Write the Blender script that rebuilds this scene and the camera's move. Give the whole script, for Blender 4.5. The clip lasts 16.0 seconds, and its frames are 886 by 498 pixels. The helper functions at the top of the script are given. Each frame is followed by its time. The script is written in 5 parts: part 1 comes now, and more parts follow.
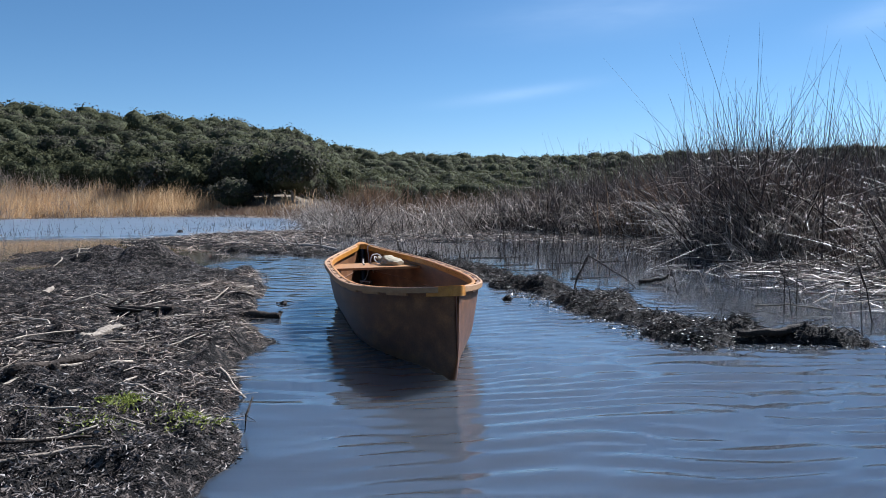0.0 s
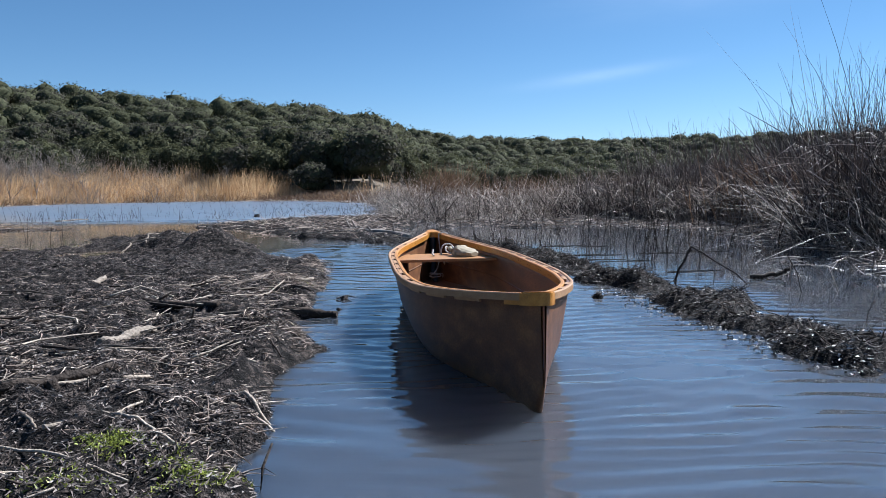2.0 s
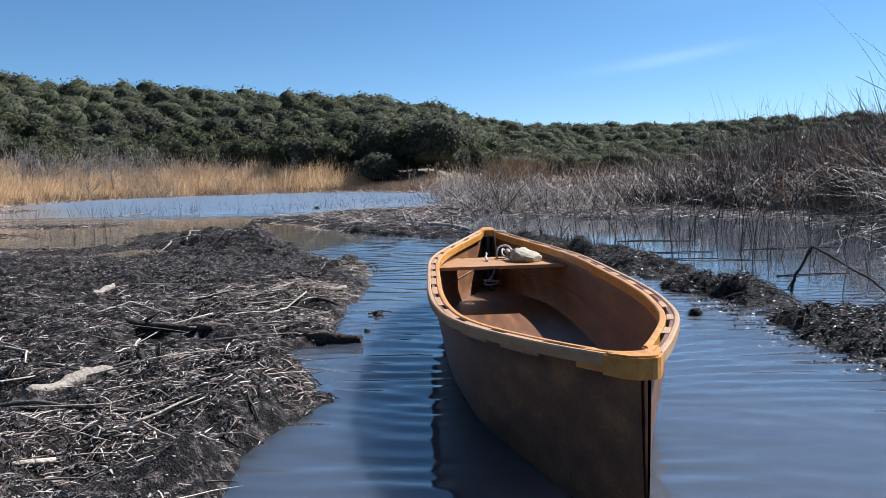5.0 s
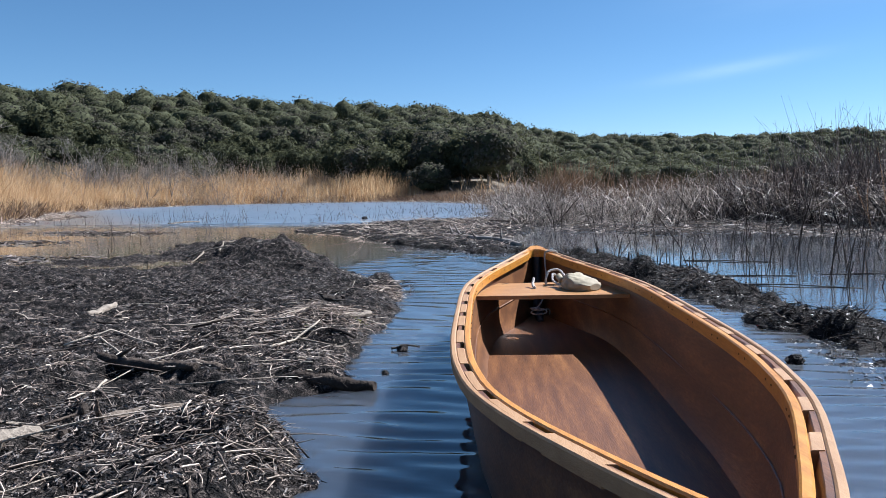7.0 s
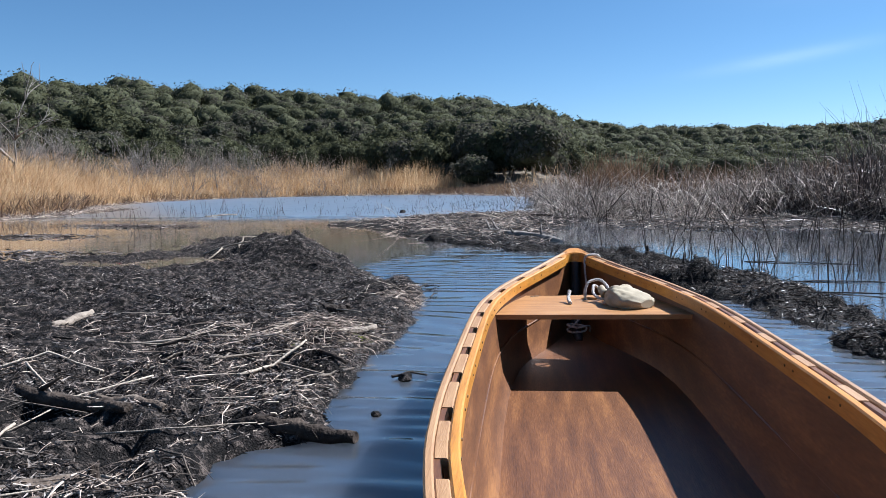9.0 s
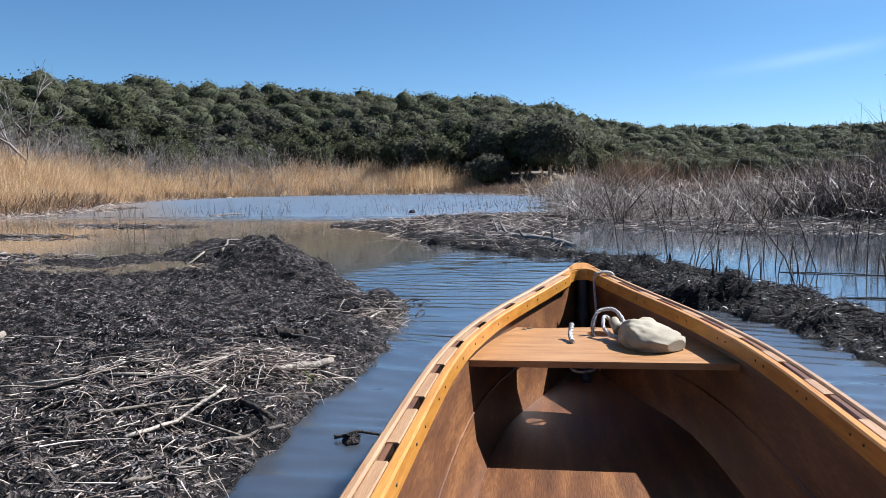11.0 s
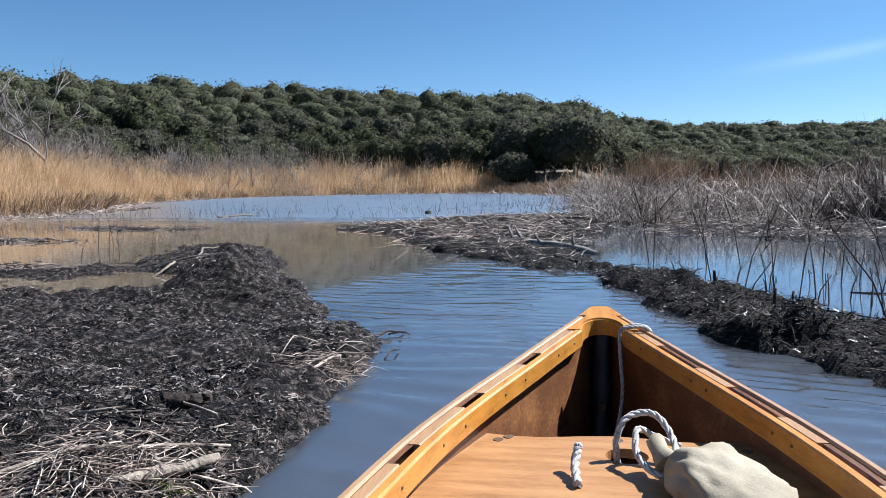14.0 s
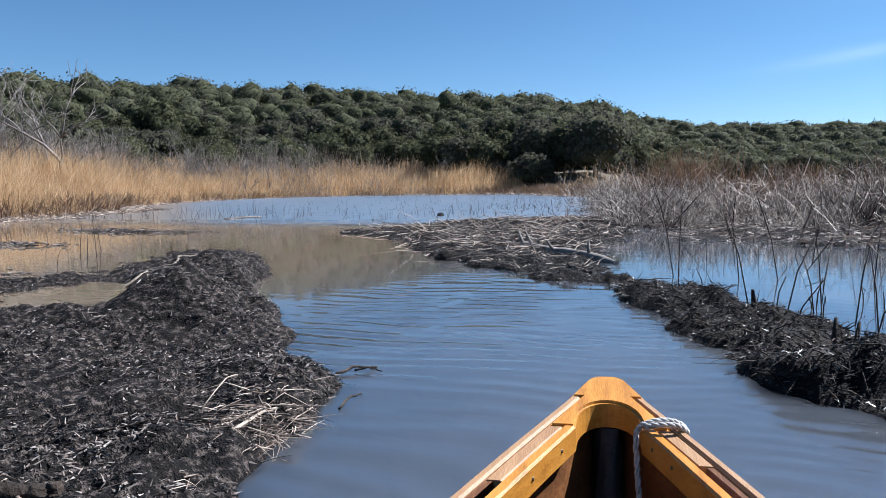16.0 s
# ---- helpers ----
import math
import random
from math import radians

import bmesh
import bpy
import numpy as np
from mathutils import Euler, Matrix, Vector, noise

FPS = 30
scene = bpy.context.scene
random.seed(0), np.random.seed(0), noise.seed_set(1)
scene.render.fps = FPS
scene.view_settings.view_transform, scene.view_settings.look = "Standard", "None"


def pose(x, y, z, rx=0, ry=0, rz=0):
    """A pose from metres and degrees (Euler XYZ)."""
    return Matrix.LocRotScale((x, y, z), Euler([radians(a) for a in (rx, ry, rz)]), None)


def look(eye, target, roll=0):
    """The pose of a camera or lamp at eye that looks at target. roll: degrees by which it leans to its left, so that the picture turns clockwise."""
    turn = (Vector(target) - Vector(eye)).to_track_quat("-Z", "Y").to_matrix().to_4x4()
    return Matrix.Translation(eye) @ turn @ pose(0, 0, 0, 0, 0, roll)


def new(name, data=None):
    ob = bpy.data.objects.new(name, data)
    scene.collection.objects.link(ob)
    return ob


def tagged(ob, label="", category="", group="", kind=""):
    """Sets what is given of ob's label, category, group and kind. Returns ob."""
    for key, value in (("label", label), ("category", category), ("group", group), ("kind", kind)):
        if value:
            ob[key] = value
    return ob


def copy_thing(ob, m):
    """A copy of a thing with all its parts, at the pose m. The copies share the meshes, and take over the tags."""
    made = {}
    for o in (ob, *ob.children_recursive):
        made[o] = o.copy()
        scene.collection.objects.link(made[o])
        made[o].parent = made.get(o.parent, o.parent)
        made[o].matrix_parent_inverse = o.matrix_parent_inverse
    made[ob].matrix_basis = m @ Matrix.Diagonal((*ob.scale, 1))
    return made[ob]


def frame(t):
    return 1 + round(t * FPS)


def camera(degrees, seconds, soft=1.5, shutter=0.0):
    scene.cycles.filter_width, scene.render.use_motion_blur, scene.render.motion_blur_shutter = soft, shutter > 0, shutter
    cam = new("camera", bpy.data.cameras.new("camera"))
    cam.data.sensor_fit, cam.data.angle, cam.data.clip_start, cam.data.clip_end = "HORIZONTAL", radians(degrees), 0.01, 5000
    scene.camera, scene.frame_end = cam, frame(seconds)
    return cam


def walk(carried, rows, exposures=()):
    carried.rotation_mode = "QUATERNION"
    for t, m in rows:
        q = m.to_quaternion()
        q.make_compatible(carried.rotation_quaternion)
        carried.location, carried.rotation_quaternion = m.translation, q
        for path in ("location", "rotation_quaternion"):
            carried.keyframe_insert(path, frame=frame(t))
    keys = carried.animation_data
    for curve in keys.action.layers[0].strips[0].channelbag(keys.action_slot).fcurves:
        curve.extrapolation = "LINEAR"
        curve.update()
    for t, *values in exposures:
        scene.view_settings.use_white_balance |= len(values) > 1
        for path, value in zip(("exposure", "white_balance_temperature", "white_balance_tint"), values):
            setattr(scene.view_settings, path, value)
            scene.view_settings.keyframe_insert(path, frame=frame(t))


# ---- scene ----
cam = camera(62.0, 16.0, soft=0.7)
PATH = [
    (0, (0.127, -1.029, 0.854), (0.074, 0.967, 0.731), -0.9),
    (0.5, (0.115, -0.827, 0.845), (0.022, 1.167, 0.712), -1.0),
    (1, (0.111, -0.635, 0.844), (-0.034, 1.354, 0.701), -1.1),
    (1.5, (0.092, -0.447, 0.845), (-0.115, 1.537, 0.693), -1.1),
    (2, (0.085, -0.245, 0.846), (-0.177, 1.732, 0.684), -1.0),
    (2.5, (0.086, -0.065, 0.839), (-0.22, 1.904, 0.665), -1.1),
    (3, (0.082, 0.107, 0.843), (-0.256, 2.07, 0.657), -1.2),
    (3.5, (0.076, 0.293, 0.843), (-0.286, 2.251, 0.65), -1.3),
    (4, (0.061, 0.478, 0.846), (-0.327, 2.431, 0.65), -1.6),
    (6.5, (-0.042, 1.428, 0.855), (-0.585, 3.346, 0.693), -1.5),
    (7, (-0.07, 1.624, 0.85), (-0.651, 3.531, 0.695), -1.3),
    (7.5, (-0.092, 1.823, 0.846), (-0.708, 3.719, 0.689), -1.3),
    (8, (-0.117, 2.018, 0.847), (-0.764, 3.904, 0.685), -1.3),
    (8.5, (-0.137, 2.206, 0.846), (-0.811, 4.081, 0.676), -1.3),
    (9, (-0.164, 2.405, 0.843), (-0.859, 4.272, 0.671), -1.3),
    (11.5, (-0.297, 3.422, 0.836), (-1.043, 5.269, 0.664), -1.1),
    (12, (-0.329, 3.608, 0.838), (-1.086, 5.451, 0.667), -1.1),
    (12.5, (-0.364, 3.793, 0.838), (-1.135, 5.63, 0.67), -0.9),
    (13, (-0.406, 3.981, 0.843), (-1.191, 5.813, 0.675), -0.9),
    (13.5, (-0.441, 4.175, 0.845), (-1.236, 6.002, 0.675), -1.0),
    (14, (-0.468, 4.365, 0.849), (-1.269, 6.189, 0.675), -1.2),
    (14.5, (-0.494, 4.564, 0.847), (-1.298, 6.387, 0.669), -1.4),
    (15, (-0.53, 4.761, 0.851), (-1.341, 6.58, 0.672), -1.5),
    (15.5, (-0.559, 4.959, 0.858), (-1.384, 6.772, 0.681), -1.4),
    (16, (-0.603, 5.152, 0.856), (-1.453, 6.955, 0.685), -1.2),
]
walk(cam, [(t, look(e, g, r)) for t, e, g, r in PATH], exposures=[(0, 1.12, 5500, 12), (3, 1.2, 5500, 12), (7, 1.27, 5500, 12), (16, 1.27, 5500, 12)])

# ---- world, sun, exposure ----
SUN_AZ, SUN_EL = radians(44), radians(46)
world = bpy.data.worlds.new("sky")
scene.world = world
world.use_nodes = True
wn = world.node_tree.nodes
sky = wn.new("ShaderNodeTexSky")
sky.sky_type, sky.sun_disc = "NISHITA", False
sky.sun_elevation, sky.sun_rotation = SUN_EL, SUN_AZ
sky.altitude, sky.air_density, sky.dust_density, sky.ozone_density = 1500, 0.95, 0.0, 3.0
deep = wn.new("ShaderNodeHueSaturation")
deep.inputs["Hue"].default_value, deep.inputs["Saturation"].default_value = 0.489, 1.06
world.node_tree.links.new(sky.outputs[0], deep.inputs["Color"])
wn["Background"].inputs["Strength"].default_value = 0.045


def wisps(clear, places):
    """Thin streaks of cirrus: bearing, height, half-lengths and density of each, in degrees."""
    L = world.node_tree.links

    def calc(op, a, b=0.0):
        k = wn.new("ShaderNodeMath")
        k.operation = op
        for slot, v in enumerate((a, b)):
            if isinstance(v, (int, float)):
                k.inputs[slot].default_value = v
            else:
                L.new(v, k.inputs[slot])
        return k.outputs[0]

    tc, xyz = wn.new("ShaderNodeTexCoord"), wn.new("ShaderNodeSeparateXYZ")
    L.new(tc.outputs["Generated"], xyz.inputs[0])
    az = calc("MULTIPLY", calc("ARCTAN2", xyz.outputs["X"], xyz.outputs["Y"]), 57.2958)
    el = calc("MULTIPLY", calc("ARCSINE", xyz.outputs["Z"]), 57.2958)
    mp, no = wn.new("ShaderNodeMapping"), wn.new("ShaderNodeTexNoise")
    mp.inputs["Scale"].default_value = (9, 9, 45)
    no.inputs["Scale"].default_value, no.inputs["Detail"].default_value = 1.0, 5
    L.new(tc.outputs["Generated"], mp.inputs[0])
    L.new(mp.outputs[0], no.inputs[0])
    total = 0.0
    for a, e, w, h, slope, dense in places:
        u = calc("MULTIPLY", calc("SUBTRACT", az, a), 1 / w)
        v = calc("MULTIPLY", calc("SUBTRACT", el, calc("ADD", calc("MULTIPLY", calc("SUBTRACT", az, a), slope), e)), 1 / h)
        d = calc("ADD", calc("MULTIPLY", u, u), calc("MULTIPLY", v, v))
        total = calc("ADD", calc("MULTIPLY", calc("POWER", 2.718, calc("MULTIPLY", d, -1.0)), dense), total)
    cover = calc("MULTIPLY", total, calc("MULTIPLY", no.outputs[0], 1.6))
    mix = wn.new("ShaderNodeMix")
    mix.data_type, mix.clamp_factor = "RGBA", True
    L.new(cover, mix.inputs[0])
    L.new(clear, mix.inputs[6])
    mix.inputs[7].default_value = (12, 13, 14, 1)
    L.new(mix.outputs[2], wn["Background"].inputs["Color"])


wisps(deep.outputs[0], [(4.3, 8.2, 4.5, 0.45, 0.1, 0.16), (29, 11.8, 3.0, 0.9, 0.15, 0.15), (21, 17.8, 7, 0.7, 0.05, 0.12), (12, 14, 9, 1.6, 0.05, 0.12)])
sun = new("sun", bpy.data.lights.new("sun", "SUN"))
sun.data.energy, sun.data.angle, sun.data.color = 5.0, radians(0.53), (1.0, 0.93, 0.83)
sun.matrix_world = look((60 * math.sin(SUN_AZ) * math.cos(SUN_EL), 60 * math.cos(SUN_AZ) * math.cos(SUN_EL), 60 * math.sin(SUN_EL)), (0, 0, 0))

rng = np.random.default_rng(7)


# ---- noise, shapes and mesh helpers ----
def hash2(i, j, seed):
    n = np.sin(i * 127.1 + j * 311.7 + seed * 74.7) * 43758.5453
    return n - np.floor(n)


def value_noise(x, y, seed=0):
    i, j = np.floor(x), np.floor(y)
    u, v = x - i, y - j
    u, v = u * u * (3 - 2 * u), v * v * (3 - 2 * v)
    a, b = hash2(i, j, seed), hash2(i + 1, j, seed)
    c, d = hash2(i, j + 1, seed), hash2(i + 1, j + 1, seed)
    return (a * (1 - u) + b * u) * (1 - v) + (c * (1 - u) + d * u) * v - 0.5


def fbm(x, y, scale, octaves=4, seed=0):
    out, amp, x, y = 0, 1.0, np.asarray(x, float) / scale, np.asarray(y, float) / scale
    for k in range(octaves):
        out = out + amp * value_noise(x, y, seed + k)
        x, y, amp = x * 2.03 + 5.1, y * 2.03 - 3.7, amp * 0.5
    return out


def smooth(a, b, x):
    u = np.clip((x - a) / (b - a), 0, 1)
    return u * u * (3 - 2 * u)


def inside_by(x, y, outline):
    """The distance to the outline's edge, positive inside it."""
    x, y = np.asarray(x, float), np.asarray(y, float)
    best, odd = np.full(x.shape, 1e9), np.zeros(x.shape, bool)
    for (ax, ay), (bx, by) in zip(outline, outline[1:] + outline[:1]):
        dx, dy = bx - ax, by - ay
        u = np.clip(((x - ax) * dx + (y - ay) * dy) / (dx * dx + dy * dy + 1e-12), 0, 1)
        best = np.minimum(best, (x - ax - u * dx) ** 2 + (y - ay - u * dy) ** 2)
        cross = (ay > y) != (by > y)
        if by != ay:
            odd ^= cross & (x < dx * (y - ay) / (by - ay) + ax)
    return np.where(odd, 1, -1) * np.sqrt(best)


def mesh_from(name, verts, faces, material, smoothed=False):
    me = bpy.data.meshes.new(name)
    verts, faces = np.asarray(verts, np.float32), np.asarray(faces, np.int32)
    k = faces.shape[1]
    me.vertices.add(len(verts))
    me.vertices.foreach_set("co", verts.ravel())
    me.loops.add(faces.size)
    me.loops.foreach_set("vertex_index", faces.ravel())
    me.polygons.add(len(faces))
    me.polygons.foreach_set("loop_start", np.arange(0, faces.size, k, dtype=np.int32))
    if smoothed:
        me.polygons.foreach_set("use_smooth", np.ones(len(faces), bool))
    me.update(calc_edges=True)
    me.validate()
    me.materials.append(material)
    return me


def part(name, bm, material, parent, label=""):
    me = bpy.data.meshes.new(name)
    bm.normal_update()
    bm.to_mesh(me)
    bm.free()
    me.materials.append(material)
    ob = new(name, me)
    ob.parent = parent
    return tagged(ob, label) if label else ob


def empty(name, m=None):
    ob = new(name)
    ob.empty_display_size = 0.1
    if m is not None:
        ob.matrix_world = m
    return ob


def stalks(base, way, length, width, sides=3, segs=4, bend=0.3, kink=0.0):
    """Tapered stems (sides >= 3) or leaf blades (sides 2) for all rows of base at once."""
    n = len(base)
    way = way / np.linalg.norm(way, axis=1, keepdims=True)
    side = np.cross(way, rng.normal(size=(n, 3)))
    side /= np.linalg.norm(side, axis=1, keepdims=True) + 1e-9
    third = np.cross(way, side)
    droop = rng.normal(size=(n, 3)) * 0.6
    droop[:, 2] = -np.abs(droop[:, 2]) * 0.7
    u = np.linspace(0, 1, segs + 1)
    bends = (bend * rng.uniform(0.1, 1, n))[:, None]
    rings = []
    knee = rng.uniform(0.4, 0.9, n)[:, None]
    fold = (rng.uniform(0, 1, n) < kink)[:, None] * rng.uniform(0.5, 1.6, n)[:, None]
    fall = rng.normal(size=(n, 3))
    fall[:, 2] = -1.0
    for s in u:
        c = base + way * (length * s)[:, None] + droop * bends * (s ** 2) * length[:, None]
        c = c + fall * fold * np.maximum(s - knee, 0) * length[:, None]
        w = (width * (1 - 0.8 * s ** 1.5))[:, None]
        if sides == 2:
            rings.append(np.stack([c - side * w, c + side * w], 1))
        else:
            rings.append(np.stack([c + (side * math.cos(a) + third * math.sin(a)) * w for a in np.linspace(0, math.tau, sides, endpoint=False)], 1))
    verts = np.concatenate(rings, 1)
    per = verts.shape[1]
    faces = []
    for k in range(segs):
        for a in range(1 if sides == 2 else sides):
            b = (a + 1) % sides
            faces.append([k * sides + a, k * sides + b, (k + 1) * sides + b, (k + 1) * sides + a])
    faces = (np.arange(n)[:, None, None] * per + np.array(faces)[None]).reshape(-1, 4)
    return verts.reshape(-1, 3), faces


def join(chunks):
    verts, faces, at = [], [], 0
    for v, f in chunks:
        verts.append(v)
        faces.append(f + at)
        at += len(v)
    return np.concatenate(verts), np.concatenate(faces)


def tube(points, radii, sides=7, rough=0.0, seed=0):
    """A closed bark or rope tube along points."""
    bm = bmesh.new()
    pts = [Vector(p) for p in points]
    local = random.Random(seed)
    rings = []
    for k, p in enumerate(pts):
        d = (pts[min(k + 1, len(pts) - 1)] - pts[max(k - 1, 0)]).normalized()
        a = d.cross(Vector((0.13, 0.21, 0.97))).normalized()
        if a.length < 0.1:
            a = Vector((1, 0, 0))
        b = d.cross(a)
        rings.append([bm.verts.new(p + (a * math.cos(q) + b * math.sin(q)) * radii[k] * (1 + rough * local.uniform(-1, 1))) for q in np.linspace(0, math.tau, sides, endpoint=False)])
    for r, s in zip(rings, rings[1:]):
        for k in range(sides):
            bm.faces.new((r[k], r[(k + 1) % sides], s[(k + 1) % sides], s[k])).smooth = True
    bm.faces.new(rings[0][::-1])
    bm.faces.new(rings[-1])
    return bm


def merge(bm, other):
    me = bpy.data.meshes.new("scratch")
    other.to_mesh(me)
    other.free()
    bm.from_mesh(me)
    bpy.data.meshes.remove(me)
    return bm


# ---- materials ----
def material(name, colours, scale=4.0, rough=0.8, bump=0.3, bump_scale=40.0, stretch=(1, 1, 1), spread=None, coords="Object", spec=0.5, fine=0.02, thin=0.0, span=0.42):
    """colours: from dark to light over a noise; spread: 'island' or 'object' shifts the tone piece by piece."""
    m = bpy.data.materials.new(name)
    m.use_nodes = True
    nt = m.node_tree
    N, L = nt.nodes, nt.links
    bsdf = N["Principled BSDF"]
    tc, mp = N.new("ShaderNodeTexCoord"), N.new("ShaderNodeMapping")
    mp.inputs["Scale"].default_value = stretch
    L.new(tc.outputs[coords], mp.inputs[0])
    big, small = N.new("ShaderNodeTexNoise"), N.new("ShaderNodeTexNoise")
    big.inputs["Scale"].default_value, big.inputs["Detail"].default_value = scale, 6
    small.inputs["Scale"].default_value, small.inputs["Detail"].default_value = bump_scale, 4
    L.new(mp.outputs[0], big.inputs[0])
    L.new(mp.outputs[0], small.inputs[0])
    mix = N.new("ShaderNodeMath")
    mix.operation = "MULTIPLY_ADD"
    mix.inputs[1].default_value = 0.35
    L.new(small.outputs[0], mix.inputs[0])
    scaled = N.new("ShaderNodeMath")
    scaled.operation = "MULTIPLY"
    scaled.inputs[1].default_value = 0.65
    L.new(big.outputs[0], scaled.inputs[0])
    L.new(scaled.outputs[0], mix.inputs[2])
    value = mix.outputs[0]
    if spread:
        if spread == "island":
            geo = N.new("ShaderNodeNewGeometry")
            rnd = geo.outputs["Random Per Island"]
        else:
            rnd = N.new("ShaderNodeObjectInfo").outputs["Random"]
        add = N.new("ShaderNodeMath")
        add.operation = "MULTIPLY_ADD"
        add.inputs[1].default_value = 0.45
        L.new(rnd, add.inputs[0])
        sub = N.new("ShaderNodeMath")
        sub.operation = "SUBTRACT"
        sub.inputs[1].default_value = 0.22
        L.new(value, sub.inputs[0])
        L.new(sub.outputs[0], add.inputs[2])
        value = add.outputs[0]
    ramp = N.new("ShaderNodeValToRGB")
    els = ramp.color_ramp.elements
    while len(els) < len(colours):
        els.new(0.5)
    for k, c in enumerate(colours):
        els[k].position = 0.51 - span / 2 + span * k / max(1, len(colours) - 1)
        els[k].color = (*c, 1)
    L.new(value, ramp.inputs[0])
    L.new(ramp.outputs[0], bsdf.inputs["Base Color"])
    bsdf.inputs["Roughness"].default_value = rough
    bsdf.inputs["Specular IOR Level"].default_value = spec
    if bump:
        b = N.new("ShaderNodeBump")
        b.inputs["Strength"].default_value, b.inputs["Distance"].default_value = bump, fine
        L.new(small.outputs[0], b.inputs["Height"])
        L.new(b.outputs[0], bsdf.inputs["Normal"])
    if thin:
        # light that passes through thin leaves and stems
        glow, both = N.new("ShaderNodeBsdfTranslucent"), N.new("ShaderNodeMixShader")
        both.inputs[0].default_value = thin
        L.new(ramp.outputs[0], glow.inputs["Color"])
        L.new(bsdf.outputs[0], both.inputs[1])
        L.new(glow.outputs[0], both.inputs[2])
        L.new(both.outputs[0], N["Material Output"].inputs["Surface"])
    return m


def water_material():
    """Silty water: calm in the lee of the mats, ruffled round the boat and out on the lake."""
    m = bpy.data.materials.new("murky_water")
    m.use_nodes = True
    N, L = m.node_tree.nodes, m.node_tree.links
    bsdf = N["Principled BSDF"]
    tc = N.new("ShaderNodeTexCoord")

    def math_node(op, a, b):
        k = N.new("ShaderNodeMath")
        k.operation = op
        for slot, v in enumerate((a, b)):
            if isinstance(v, (int, float)):
                k.inputs[slot].default_value = v
            else:
                L.new(v, k.inputs[slot])
        return k.outputs[0]

    def span(v, lo, hi, c, d):
        k = N.new("ShaderNodeMapRange")
        k.interpolation_type = "SMOOTHSTEP"
        k.inputs[1].default_value, k.inputs[2].default_value, k.inputs[3].default_value, k.inputs[4].default_value = lo, hi, c, d
        L.new(v, k.inputs[0])
        return k.outputs[0]

    def waves(size, detail, turn, warp=0.35):
        mp, no = N.new("ShaderNodeMapping"), N.new("ShaderNodeTexNoise")
        mp.inputs["Rotation"].default_value[2] = radians(turn)
        mp.inputs["Scale"].default_value = size
        no.inputs["Scale"].default_value, no.inputs["Detail"].default_value = 1.0, detail
        no.inputs["Distortion"].default_value = warp
        L.new(tc.outputs["Object"], mp.inputs[0])
        L.new(mp.outputs[0], no.inputs[0])
        return no.outputs[0]

    silt = waves((0.22, 0.22, 0.22), 3, 0)
    ramp = N.new("ShaderNodeValToRGB")
    ramp.color_ramp.elements[0].position, ramp.color_ramp.elements[1].position = 0.35, 0.7
    ramp.color_ramp.elements[0].color, ramp.color_ramp.elements[1].color = (0.04, 0.048, 0.062, 1), (0.074, 0.077, 0.082, 1)
    L.new(silt, ramp.inputs[0])
    bsdf.inputs["Roughness"].default_value, bsdf.inputs["IOR"].default_value = 0.05, 1.75
    # light spreads through the silt
    bsdf.subsurface_method = "BURLEY"
    bsdf.inputs["Subsurface Weight"].default_value, bsdf.inputs["Subsurface Scale"].default_value = 0.9, 0.5
    bsdf.inputs["Subsurface Radius"].default_value = (1.0, 0.85, 0.7)
    spot = N.new("ShaderNodeVectorMath")
    spot.operation = "DISTANCE"
    spot.inputs[1].default_value = (-0.3, 5.0, 0)
    L.new(tc.outputs["Object"], spot.inputs[0])
    xyz = N.new("ShaderNodeSeparateXYZ")
    L.new(tc.outputs["Object"], xyz.inputs[0])
    near = span(spot.outputs["Value"], 3.5, 8.5, 1.0, 0.3)
    # the pond behind the mat lies still
    near = math_node("MULTIPLY", near, span(math_node("ADD", xyz.outputs["X"], math_node("MULTIPLY", xyz.outputs["Y"], 0.5)), 4.2, 5.0, 1.0, 0.15))
    # stirred silt lies thicker in the backwater behind the bank
    stir = N.new("ShaderNodeMix")
    stir.data_type = "RGBA"
    L.new(math_node("MULTIPLY", span(xyz.outputs["X"], -6.5, -3.0, 1.0, 0.0), span(silt, 0.2, 0.6, 0.6, 1.0)), stir.inputs[0])
    L.new(ramp.outputs[0], stir.inputs[6])
    stir.inputs[7].default_value = (0.19, 0.145, 0.1, 1)
    # pale sky reflection of the ruffled lake, put into the base colour
    lake_sheen = N.new("ShaderNodeMix")
    lake_sheen.data_type = "RGBA"
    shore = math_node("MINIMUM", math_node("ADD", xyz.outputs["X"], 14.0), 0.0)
    L.new(span(math_node("ADD", xyz.outputs["Y"], shore), 17.0, 22.0, 0.0, 1.0), lake_sheen.inputs[0])
    L.new(stir.outputs[2], lake_sheen.inputs[6])
    lake_sheen.inputs[7].default_value = (0.12, 0.15, 0.185, 1)
    L.new(lake_sheen.outputs[2], bsdf.inputs["Base Color"])
    L.new(span(xyz.outputs["Y"], 16.0, 24.0, 0.04, 0.32), bsdf.inputs["Roughness"])
    ripple = math_node("MULTIPLY", math_node("ADD", waves((0.7, 7.0, 1), 2, 14), math_node("MULTIPLY", waves((2.0, 20.0, 1), 2, 8), 0.3)), near)
    swell = waves((0.35, 0.9, 1), 1, -20)
    total = math_node("ADD", ripple, math_node("MULTIPLY", swell, 0.6))
    bump = N.new("ShaderNodeBump")
    bump.inputs["Strength"].default_value, bump.inputs["Distance"].default_value = 1.0, 0.0018
    L.new(total, bump.inputs["Height"])
    L.new(bump.outputs[0], bsdf.inputs["Normal"])
    return m


